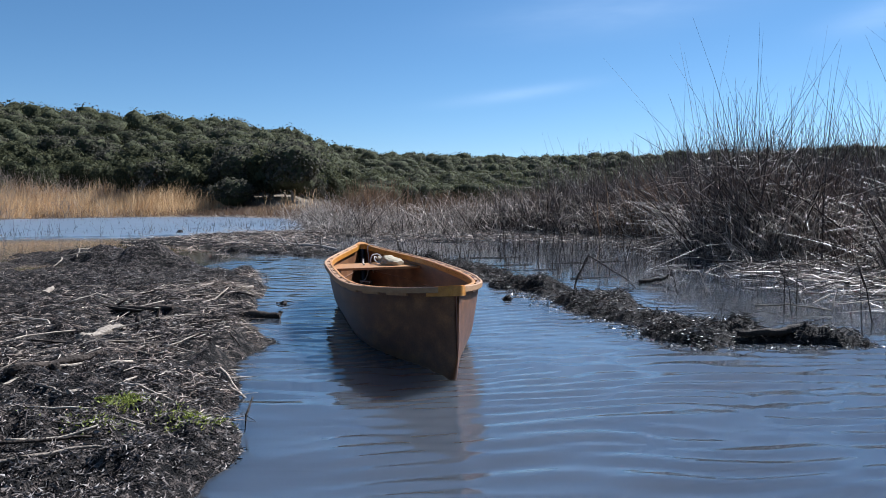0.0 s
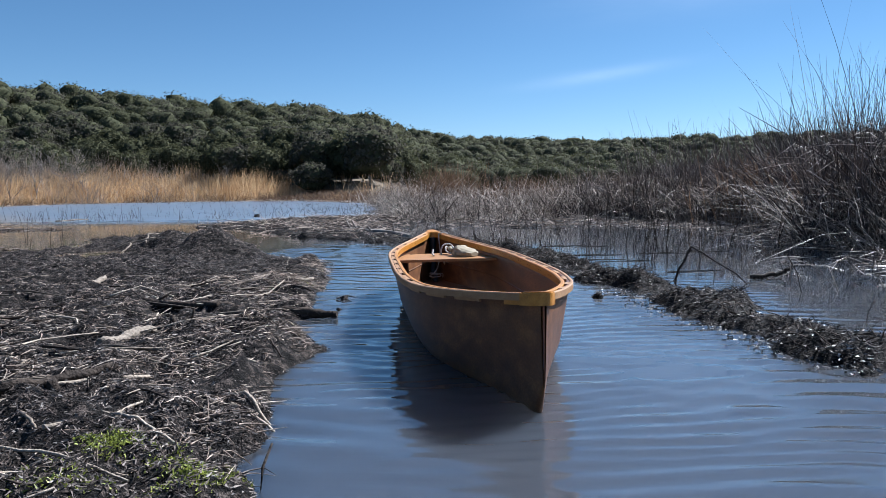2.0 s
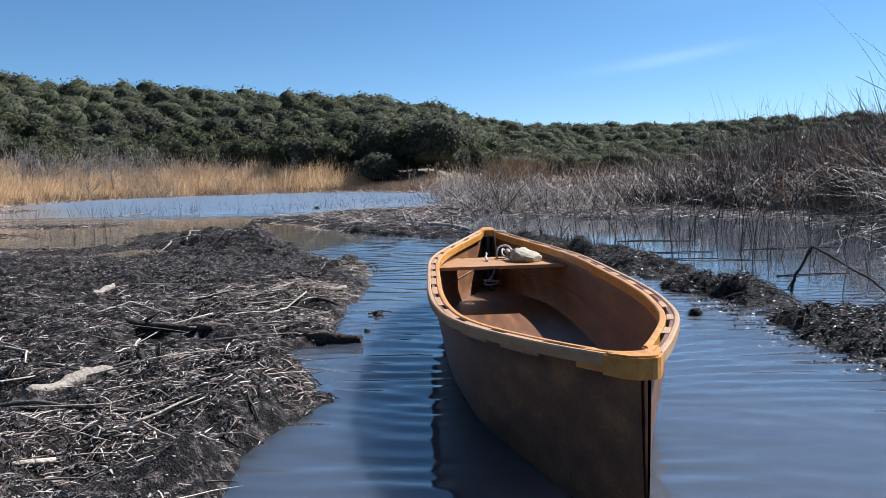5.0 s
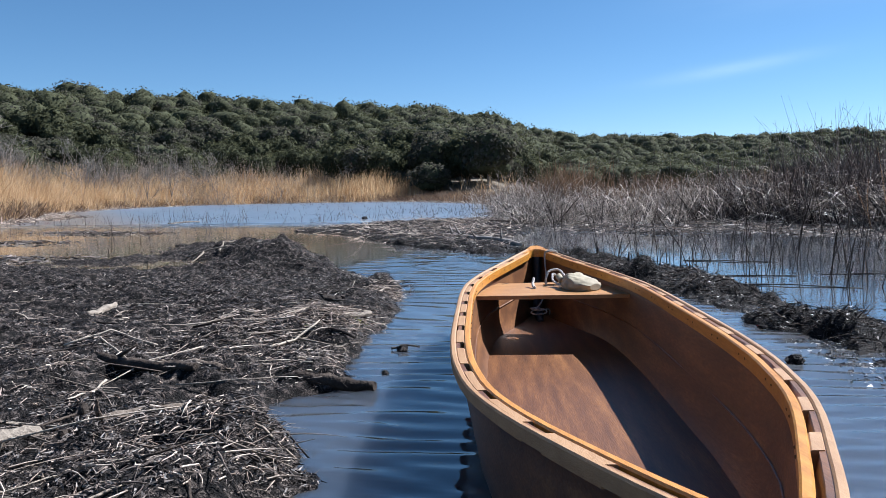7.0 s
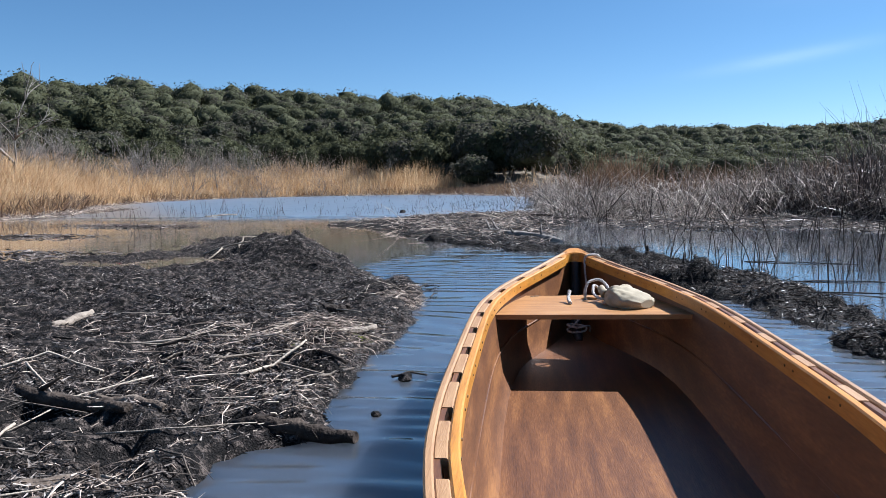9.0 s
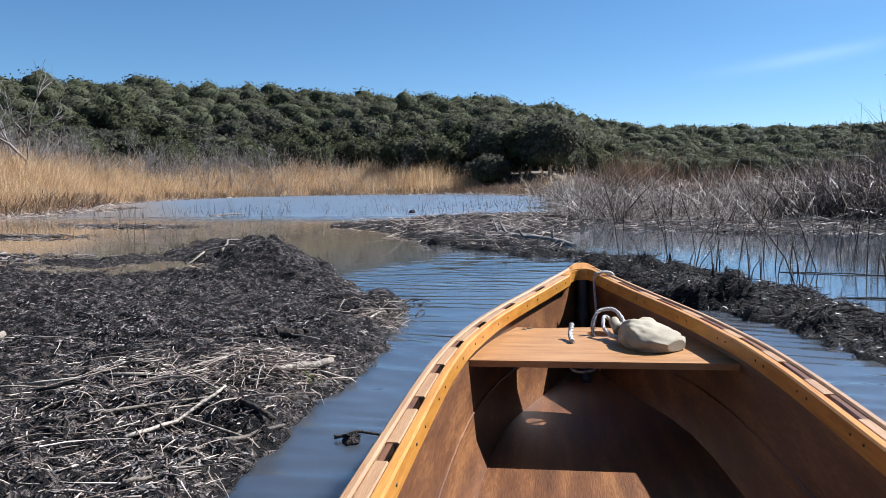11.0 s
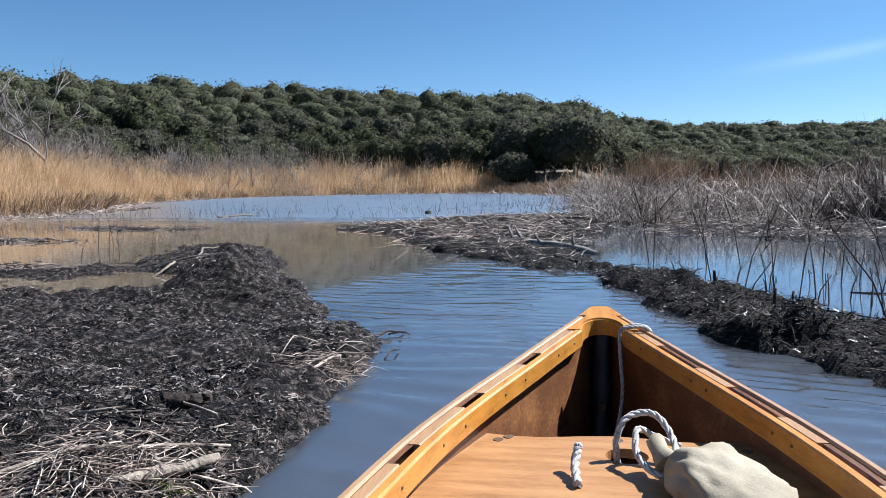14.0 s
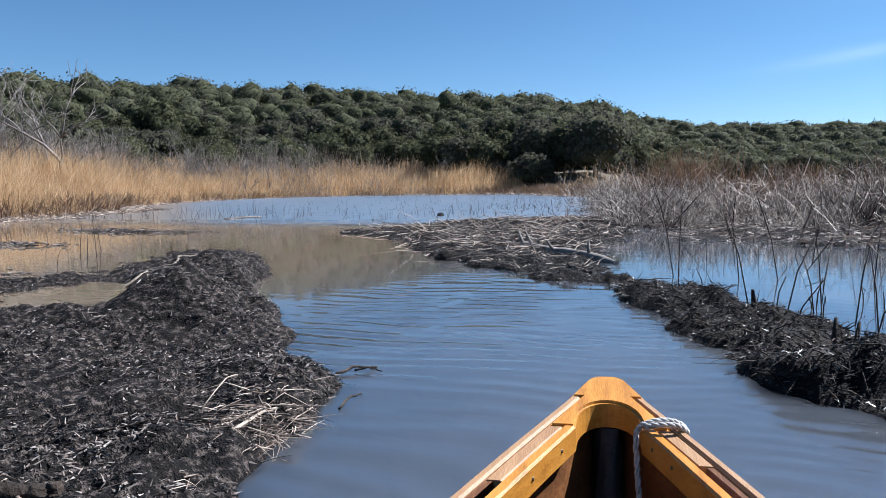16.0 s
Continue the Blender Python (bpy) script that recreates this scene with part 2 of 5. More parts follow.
WATER = water_material()
MUD = material("wet_black_mulch", [(0.001, 0.0009, 0.0009), (0.0105, 0.0088, 0.008), (0.115, 0.094, 0.082)], 28, 0.8, 1.0, 130, spec=0.15, span=0.24)
MATMUD = material("sodden_black_peat", [(0.0008, 0.0007, 0.0007), (0.005, 0.0042, 0.0038), (0.045, 0.037, 0.032)], 28, 0.8, 1.0, 130, spec=0.15, span=0.24)
EARTH = material("marsh_earth", [(0.05, 0.038, 0.025), (0.11, 0.085, 0.055), (0.17, 0.13, 0.085)], 0.15, 0.95, 0.5, 3)
MULCH = material("mulch_flakes", [(0.005, 0.0043, 0.004), (0.042, 0.0345, 0.0305), (0.13, 0.107, 0.093), (0.26, 0.222, 0.193)], 5, 0.5, 0.0, 50, spread="island", spec=0.35, span=0.5)
PEAT = material("sodden_peat_flakes", [(0.0045, 0.0038, 0.0035), (0.015, 0.012, 0.0105), (0.045, 0.037, 0.032), (0.17, 0.145, 0.125)], 5, 0.42, 0.0, 50, spread="island", spec=0.45, span=0.5)
# pale colour stands in for sun glints at the mat's wet edge
GLINTS = material("pale_glint_flakes", [(0.04, 0.036, 0.032), (0.18, 0.165, 0.15), (0.5, 0.48, 0.45)], 5, 0.3, 0.0, 50, spread="island", spec=0.5)
STRAW = material("bleached_straw", [(0.05, 0.036, 0.028), (0.25, 0.19, 0.148), (0.66, 0.55, 0.45)], 5, 0.55, 0.3, 60, spread="island", thin=0.1)
STICK = material("weathered_stick", [(0.07, 0.055, 0.042), (0.2, 0.16, 0.12), (0.4, 0.34, 0.27)], 6, 0.75, 0.5, 70, (1, 1, 1), spread="object")
DRIFT = material("dark_driftwood", [(0.01, 0.0075, 0.006), (0.036, 0.027, 0.021), (0.1, 0.077, 0.06)], 7, 0.8, 0.8, 50, spec=0.2)
PALELOG = material("pale_barkless_wood", [(0.08, 0.062, 0.046), (0.22, 0.182, 0.14), (0.37, 0.318, 0.255)], 8, 0.75, 0.6, 60)
BROWNLOG = material("weathered_brown_wood", [(0.028, 0.02, 0.015), (0.095, 0.073, 0.056), (0.21, 0.172, 0.138)], 7, 0.8, 0.7, 50, spec=0.25)
WEED = material("green_weed", [(0.1, 0.125, 0.02), (0.24, 0.28, 0.045), (0.42, 0.46, 0.1)], 6, 0.55, 0.2, 40, spread="island", thin=0.3)
REED = material("dry_reed", [(0.02, 0.0155, 0.0135), (0.075, 0.058, 0.048), (0.24, 0.195, 0.16)], 3, 0.45, 0.0, 30, spread="island", thin=0.25)
REEDPALE = material("bleached_reed", [(0.04, 0.029, 0.023), (0.19, 0.15, 0.12), (0.68, 0.59, 0.5)], 3, 0.4, 0.0, 30, spread="island", thin=0.2)
REEDDARK = material("rotting_reed_leaf", [(0.012, 0.0092, 0.009), (0.036, 0.027, 0.025), (0.1, 0.075, 0.065)], 3, 0.6, 0.0, 30, spread="island", thin=0.22)
RUST = material("rusty_brown_grass", [(0.055, 0.032, 0.019), (0.13, 0.078, 0.045), (0.24, 0.155, 0.09)], 3, 0.6, 0.0, 30, spread="island", thin=0.4)
TAN = material("tan_marsh_grass", [(0.3, 0.175, 0.085), (0.58, 0.395, 0.21), (0.8, 0.61, 0.38)], 0.5, 0.8, 0.0, 10, spread="island", spec=0.2, thin=0.5)
LEAF = material("evergreen_foliage", [(0.038, 0.042, 0.022), (0.06, 0.064, 0.034), (0.092, 0.094, 0.05)], 0.25, 0.85, 0.0, 3, spread="island", spec=0.08, thin=0.45)
LEAFBLUE = material("grey_green_foliage", [(0.046, 0.046, 0.034), (0.074, 0.071, 0.053), (0.112, 0.106, 0.082)], 0.25, 0.85, 0.0, 3, spread="island", spec=0.08, thin=0.45)
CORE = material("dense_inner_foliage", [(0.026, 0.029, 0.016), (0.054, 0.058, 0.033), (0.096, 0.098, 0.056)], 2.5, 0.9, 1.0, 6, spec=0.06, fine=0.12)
BARK = material("grey_bark", [(0.08, 0.07, 0.06), (0.17, 0.152, 0.135), (0.29, 0.265, 0.235)], 5, 0.9, 0.4, 30)
TWIGS = material("bare_grey_twigs", [(0.17, 0.135, 0.105), (0.34, 0.28, 0.225), (0.5, 0.43, 0.355)], 2, 0.85, 0.0, 20, spread="island", thin=0.35)
WOOD = material("varnished_cedar", [(0.27, 0.105, 0.014), (0.45, 0.195, 0.027), (0.54, 0.265, 0.05)], 5, 0.38, 0.15, 40, (9, 0.7, 9), fine=0.004)
WORN = material("worn_gunwale_top", [(0.24, 0.125, 0.055), (0.32, 0.182, 0.083), (0.38, 0.228, 0.112)], 6, 0.55, 0.3, 50, (8, 0.8, 8), fine=0.004)
HULLIN = material("stained_hull_planking", [(0.055, 0.021, 0.008), (0.125, 0.05, 0.017), (0.25, 0.112, 0.036)], 4, 0.45, 0.25, 40, (6, 0.6, 3), fine=0.004)
PLY = material("plywood_thwart", [(0.22, 0.1, 0.032), (0.34, 0.17, 0.06), (0.43, 0.24, 0.095)], 4, 0.45, 0.15, 40, (1.2, 9, 4), fine=0.003)
STEM = material("dark_stem_wood", [(0.012, 0.012, 0.014), (0.03, 0.029, 0.031), (0.06, 0.055, 0.055)], 8, 0.55, 0.3, 40)
ROPE = material("white_braided_rope", [(0.2, 0.19, 0.175), (0.42, 0.4, 0.37), (0.58, 0.56, 0.53)], 60, 0.8, 0.5, 160, fine=0.003)
CANVAS = material("cream_canvas", [(0.19, 0.16, 0.105), (0.3, 0.255, 0.172), (0.38, 0.335, 0.24)], 14, 0.8, 0.3, 300, fine=0.002)
BRASS = material("dull_bronze", [(0.05, 0.03, 0.015), (0.1, 0.06, 0.025), (0.16, 0.1, 0.045)], 30, 0.6, 0.0, 60)

# ---- outlines of the marsh, in metres ----
LEFT_BANK = [(-2.0, -5.6), (-0.9, -4.4), (-0.35, -2.8), (-0.45, -0.5), (-0.62, 1.15), (-0.76, 1.65), (-0.88, 2.1), (-0.92, 2.5), (-1.13, 2.95), (-1.15, 3.5), (-1.24, 3.85), (-1.5, 4.25), (-1.42, 4.5),
             (-1.56, 4.95), (-1.7, 5.55), (-1.8, 6.2), (-2.06, 6.9), (-2.28, 7.55), (-2.45, 7.9), (-2.85, 8.15), (-3.45, 8.95), (-4.35, 9.75), (-5.0, 10.7), (-5.3, 11.2), (-6.3, 12.4), (-7.7, 13.6), (-8.8, 13.2),
             (-8.3, 12.2), (-8.0, 11.2), (-8.9, 10.3), (-9.6, 9.3), (-10.5, 8.2), (-12.5, 7.0), (-14.5, 4.0), (-14.8, 0.0), (-13.0, -3.6), (-9.0, -5.8), (-5.0, -6.3)]
RIGHT_MAT = [(2.5, 3.15), (1.55, 3.2), (1.32, 3.5), (1.16, 4.05), (0.86, 5.0), (0.72, 5.9), (0.45, 6.5), (0.02, 7.5), (-0.52, 8.15), (-0.95, 8.85), (-1.55, 10.05), (-2.05, 11.1),
             (-3.3, 11.85), (-4.1, 12.6), (-5.4, 14.05), (-6.8, 15.9), (-8.55, 17.0), (-7.9, 18.6), (-7.1, 21.5), (-5.0, 23.0), (-3.6, 21.5), (-3.2, 19.0), (-2.75, 17.0), (-2.75, 14.6), (-2.25, 12.6), (-1.75, 11.7), (-1.05, 10.85),
             (-0.3, 9.75), (0.2, 8.8), (0.6, 8.0), (0.85, 7.2), (1.1, 6.5), (1.3, 5.7), (1.5, 4.9), (1.75, 4.1), (2.4, 3.45)]
REED_BED = [(6.5, -3), (4.6, 3.0), (3.85, 5.6), (3.75, 6.6), (4.0, 9.5), (4.3, 13), (4.1, 17.2), (1.4, 18.7), (-1.0, 18.4), (-2.9, 18.7), (-4.0, 21), (-5.2, 25), (-6.3, 30), (-8.5, 38), (-9.5, 47), (16, 55), (36, 40), (36, -3)]
OPEN_WATER = [(6.5, -40), (4.6, 3.0), (3.85, 5.6), (3.75, 6.6), (4.0, 9.5), (4.3, 13), (4.1, 17.2), (1.4, 18.7), (-1.0, 18.4), (-2.9, 18.7), (-4.0, 21), (-5.2, 25), (-6.3, 30), (-8.5, 38), (-10.5, 47), (-17, 57), (-20, 62), (-30, 68), (-38, 69), (-44.5, 66),
              (-45.5, 58), (-41, 46), (-35, 36), (-28, 29), (-24, 21.5), (-22, 18), (-26, 8), (-30, -40)]


def ridge(az):
    """The hill behind the marsh: foot and crest distances and crest height over bearings in degrees."""
    foot = np.interp(az, [-180, -90, -62, -50, -38, -28, -22, -18, -13, -11, -8, 0, 40, 90, 180], [70, 62, 62, 74, 90, 92, 86, 74, 72, 84, 112, 120, 130, 130, 70])
    crest = np.interp(az, [-180, -90, -62, -50, -38, -28, -18, -12, -8, 0, 40, 90, 180], [130, 130, 128, 130, 148, 152, 156, 165, 225, 245, 250, 250, 130])
    rise = np.tan(np.radians(np.interp(az, [-180, -90, -56, -45, -43, -32, -24, -20, -13.3, -9.4, -7.5, -5, 0, 5, 40, 180], [5, 6, 7.2, 7.3, 7.35, 6.95, 6.4, 6.22, 5.3, 4.25, 3.88, 3.68, 3.48, 3.25, 3.15, 5])))
    return foot, crest, crest * rise + 0.85 - np.interp(az, [-12, -8.5], [5.4, 3.5])


def ground_height(x, y):
    d = inside_by(x, y, OPEN_WATER)
    z = np.where(d > 0, -0.12 - 0.3 * smooth(0, 1.5, d), 0.05 * smooth(0, 0.8, -d) + 0.35 * smooth(4, 25, -d) - 0.04)
    r, az = np.hypot(x, y), np.degrees(np.arctan2(x, y))
    foot, crest, high = ridge(az)
    z = z + 1.7 * smooth(0.5, 13, -d) * smooth(-8, -14, az)
    up = smooth(0, 1, (r - foot) / (crest - foot)) * high * (1 - 0.5 * smooth(1.0, 2.6, r / crest))
    return z + up + fbm(x, y, 9, 3, 3) * 0.6 * smooth(10, 40, -d) + fbm(x, y, 0.9, 3, 8) * 0.06 * smooth(0.0, 1.0, -d)


def build_ground():
    rs = np.concatenate([[0.01], np.geomspace(1.0, 60, 110), np.linspace(61, 290, 120), np.geomspace(300, 3500, 26)])
    azs = np.linspace(0, math.tau, 271)[:-1]
    R, A = np.meshgrid(rs, azs, indexing="ij")
    x, y = R * np.sin(A), 6 + R * np.cos(A)
    v = np.stack([x, y, ground_height(x, y)], -1).reshape(-1, 3)
    k, m = len(rs), len(azs)
    i, j = np.meshgrid(np.arange(k - 1), np.arange(m), indexing="ij")
    f = np.stack([i * m + j, (i + 1) * m + j, (i + 1) * m + (j + 1) % m, i * m + (j + 1) % m], -1).reshape(-1, 4)
    tagged(new("ground", mesh_from("ground", v, f[:, ::-1], EARTH, True)), "dull brown marsh earth rising into a low hill", "ground", kind="structure")


def ripples(x, y):
    """Low waves spreading from the boat in the channel."""
    edge = smooth(-2.0, -1.0, y) * (1 - smooth(14.5, 16.5, y)) * smooth(-4.0, -3.2, x) * (1 - smooth(2.6, 3.2, x))
    calm = 0.12 + 0.88 * (1 - smooth(9.0, 13.5, y)) * (1 - smooth(4.2, 5.0, x + 0.5 * y))
    z = 0
    for k, (turn, wave, amp) in enumerate(((8, 0.15, 1.0), (20, 0.115, 0.7), (-6, 0.21, 0.8), (35, 0.27, 0.4), (14, 0.5, 0.7))):
        a = radians(turn)
        along = -x * math.sin(a) + y * math.cos(a) + fbm(x, y, 1.1, 3, 51 + k) * 0.45 + 0.05 * (x + 0.5) ** 2
        z = z + amp * np.sin(along * math.tau / wave) * np.clip(0.6 + fbm(x, y, 1.6, 2, 61 + k) * 1.6, 0.0, 1.6)
    return z * 0.0019 * edge * calm * (1 + 1.3 * (1 - smooth(2.0, 5.5, y)))


def lake_chop(x, y):
    """Wind ripples on the open lake."""
    edge = smooth(18, 22, y) * (1 - smooth(66, 70, y)) * smooth(-47, -44, x) * (1 - smooth(-5, -3, x))
    gust = np.clip(0.75 + fbm(x, y, 9, 2, 83) * 1.2, 0.25, 1.3)
    z = 0
    for k, (turn, wave, amp) in enumerate(((20, 0.8, 0.9), (-15, 0.6, 0.8), (50, 1.1, 0.8), (5, 0.45, 0.4))):
        a = radians(turn)
        along = -x * math.sin(a) + y * math.cos(a) + fbm(x, y, 3, 2, 91 + k) * 1.0
        z = z + amp * np.sin(along * math.tau / wave)
    return z * 0.009 * edge * gust


def build_water():
    chunks = []
    for x0, x1, y0, y1, dx, dy, shape in ((-4, 3.2, -2, 16.5, 0.085, 0.026, ripples), (-47, -3, 18, 70, 0.28, 0.17, lake_chop), (-70, -4, -45, 18, 6, 6, None), (3.2, 70, -45, 18, 6, 6, None), (-4, 3.2, -45, -2, 2, 6, None),
                                          (-4, 3.2, 16.5, 18, 1, 0.5, None), (-70, -47, 18, 95, 6, 6, None), (-47, -3, 70, 95, 6, 6, None), (-3, 70, 18, 95, 6, 6, None)):
        xs, ys = np.linspace(x0, x1, int((x1 - x0) / dx) + 2), np.linspace(y0, y1, int((y1 - y0) / dy) + 2)
        x, y = np.meshgrid(xs, ys, indexing="ij")
        z = shape(x, y) if shape else np.zeros_like(x)
        n, m = x.shape
        i, j = np.meshgrid(np.arange(n - 1), np.arange(m - 1), indexing="ij")
        f = np.stack([i * m + j, (i + 1) * m + j, (i + 1) * m + j + 1, i * m + j + 1], -1).reshape(-1, 4)
        chunks.append((np.stack([x, y, z], -1).reshape(-1, 3), f))
    v, f = join(chunks)
    tagged(new("water", mesh_from("water", v, f, WATER, True)), "murky brown marsh water rippled under blue sky, lake tinted with sky sheen", "water", kind="structure")


MOUNDS = [(-5.45, 10.5, 0.5, 0.24), (-6.1, 11.0, 0.6, 0.12), (-6.9, 12.3, 0.9, 0.08), (-3.95, 8.5, 0.4, 0.24), (-4.2, 8.75, 0.3, 0.14), (-3.5, 8.4, 0.3, 0.06), (-1.3, 3.3, 0.25, 0.06), (-1.35, 3.7, 0.2, 0.05), (-2.3, 7.5, 0.3, 0.05), (-5.75, 9.15, 0.5, -0.17), (-5.05, 9.05, 0.36, -0.17), (-6.3, 9.6, 0.4, -0.1)]
RIDGES = [(1.75, 3.5, 0.35, 0.06), (1.45, 4.1, 0.28, 0.07), (1.15, 5.0, 0.3, 0.05), (0.85, 6.2, 0.3, 0.05), (0.2, 7.9, 0.35, 0.07), (-0.35, 8.6, 0.35, 0.08), (-0.75, 9.4, 0.4, 0.09), (-1.3, 10.4, 0.4, 0.06), (-3.6, 13.0, 0.8, 0.05), (-4.4, 14.4, 0.8, 0.04)]


def bank_height(x, y, outline, mounds, top, ragged=0.22, clods=None):
    wob = fbm(x, y, 0.5, 3, 21) * ragged
    d = inside_by(x, y, outline) + wob
    z = -0.25 + (0.25 + top) * smooth(-0.28, 0.2, d) + 0.03 * smooth(0.2, 1.2, d)
    keep = smooth(-0.1, 0.25, d)
    for mx, my, mr, mh in mounds:
        z = z + mh * np.exp(-((x - mx) ** 2 + (y - my) ** 2) / (mr * mr)) * keep
    if clods is not None:
        z = z + keep * clods * np.maximum(fbm(x, y, 0.24, 3, 35), -0.12)
    return z + keep * (fbm(x, y, 0.7, 3, 31) * 0.08 + fbm(x, y, 0.17, 4, 41) * 0.07 + fbm(x, y, 0.055, 2, 45) * 0.04)


def left_height(x, y):
    return bank_height(x, y, LEFT_BANK, MOUNDS, 0.068 - 0.088 * smooth(6.8, 9.0, y) * smooth(-4.0, -6.0, x), clods=0.07 * smooth(-7.5, -5.5, x))


def right_height(x, y):
    return bank_height(x, y, RIGHT_MAT, RIDGES, 0.025, 0.29, 0.12 * (1 - smooth(10.5, 13.0, y)))


def build_bank(name, outline, height, box, step, label, mat=MUD):
    xs, ys = np.arange(box[0], box[2], step), np.arange(box[1], box[3], step)
    X, Y = np.meshgrid(xs, ys, indexing="ij")
    Z = height(X, Y)
    n, m = X.shape
    i, j = np.meshgrid(np.arange(n - 1), np.arange(m - 1), indexing="ij")
    f = np.stack([i * m + j, (i + 1) * m + j, (i + 1) * m + j + 1, i * m + j + 1], -1).reshape(-1, 4)
    f = f[Z.ravel()[f].max(1) > -0.2]
    used = np.unique(f)
    where = np.zeros(n * m, np.int64)
    where[used] = np.arange(len(used))
    v = np.stack([X, Y, Z], -1).reshape(-1, 3)[used]
    return tagged(new(name, mesh_from(name, v, where[f], mat, True)), label, "mud bank", kind="structure")


build_ground()
build_water()
build_bank("mud_bank", LEFT_BANK, left_height, (-9.8, -0.4, -0.1, 14.2), 0.034, "black rotting mulch bank edging the channel")
build_bank("mud_bank_2", LEFT_BANK, left_height, (-15.6, -7.0, 0.4, -0.41), 0.14, "black rotting mulch bank edging the channel")
build_bank("mud_bank_3", LEFT_BANK, left_height, (-15.6, -0.45, -9.75, 13.6), 0.14, "black rotting mulch bank edging the channel")
build_bank("floating_mat", RIGHT_MAT, right_height, (-9.0, 2.8, 2.9, 23.6), 0.045, "narrow floating mat of black rotted vegetation", MATMUD)


LITTER_SHELF = [(-2.7, 17.4), (-1.8, 15.9), (0.1, 15.3), (2.0, 15.0), (3.2, 13.8), (3.6, 11.0), (3.75, 8.0), (3.9, 5.4), (4.7, 4.0), (5.2, 6.0), (5.0, 14.0), (4.6, 18.0), (1.4, 19.6), (-1.0, 19.4), (-2.8, 19.4)]


def shelf_height(x, y):
    return bank_height(x, y, LITTER_SHELF, [], 0.0)


build_bank("litter_shelf", LITTER_SHELF, shelf_height, (-3.2, 3.6, 5.6, 19.9), 0.07, "flat sodden shelf of reed litter along the bed")


def scatter(count, box, height, level=0.02, weight=None):
    """Random places on a bank above the given level."""
    out = []
    while sum(len(o) for o in out) < count:
        x, y = rng.uniform(box[0], box[2], 60000), rng.uniform(box[1], box[3], 60000)
        z = height(x, y)
        keep = z > level
        if weight is not None:
            keep &= rng.uniform(0, 1, len(x)) < weight(x, y)
        out.append(np.stack([x, y, z], -1)[keep])
    return np.concatenate(out)[:count]


def lying(n, tilt=0.15):
    a = rng.uniform(0, math.tau, n)
    return np.stack([np.cos(a), np.sin(a), rng.normal(0, tilt, n)], -1)


def rising(n):
    a = rng.uniform(0, math.tau, n)
    return np.stack([np.cos(a), np.sin(a), np.abs(rng.normal(0.15, 0.45, n))], -1)


def stuff(name, chunks, mat, label, category):
    v, f = join(chunks)
    return tagged(new(name, mesh_from(name, v, f, mat)), label, category, kind="stuff")


def near_left(x, y):
    return np.exp(-np.maximum(0, -1.2 - x) / 3.2) * np.clip(1.15 - y / 26, 0.2, 1) * np.clip(0.6 + 1.5 * fbm(x, y, 0.32, 3, 17), 0.06, 1)


def near_right(x, y):
    return np.clip(6.0 / (y + 2.5), 0.12, 1)


def flakes(p, low=0.0):
    """Small leaf scraps lying every way on a bank, larger where they are far off."""
    n, far = len(p), 1 + 0.035 * p[:, 1]
    return stalks(p + [0, 0, 0.004], lying(n, 0.4) + [0, 0, low], rng.uniform(0.009, 0.026, n) * far, rng.uniform(0.0013, 0.0036, n) * far, 2, 1, 0.5)


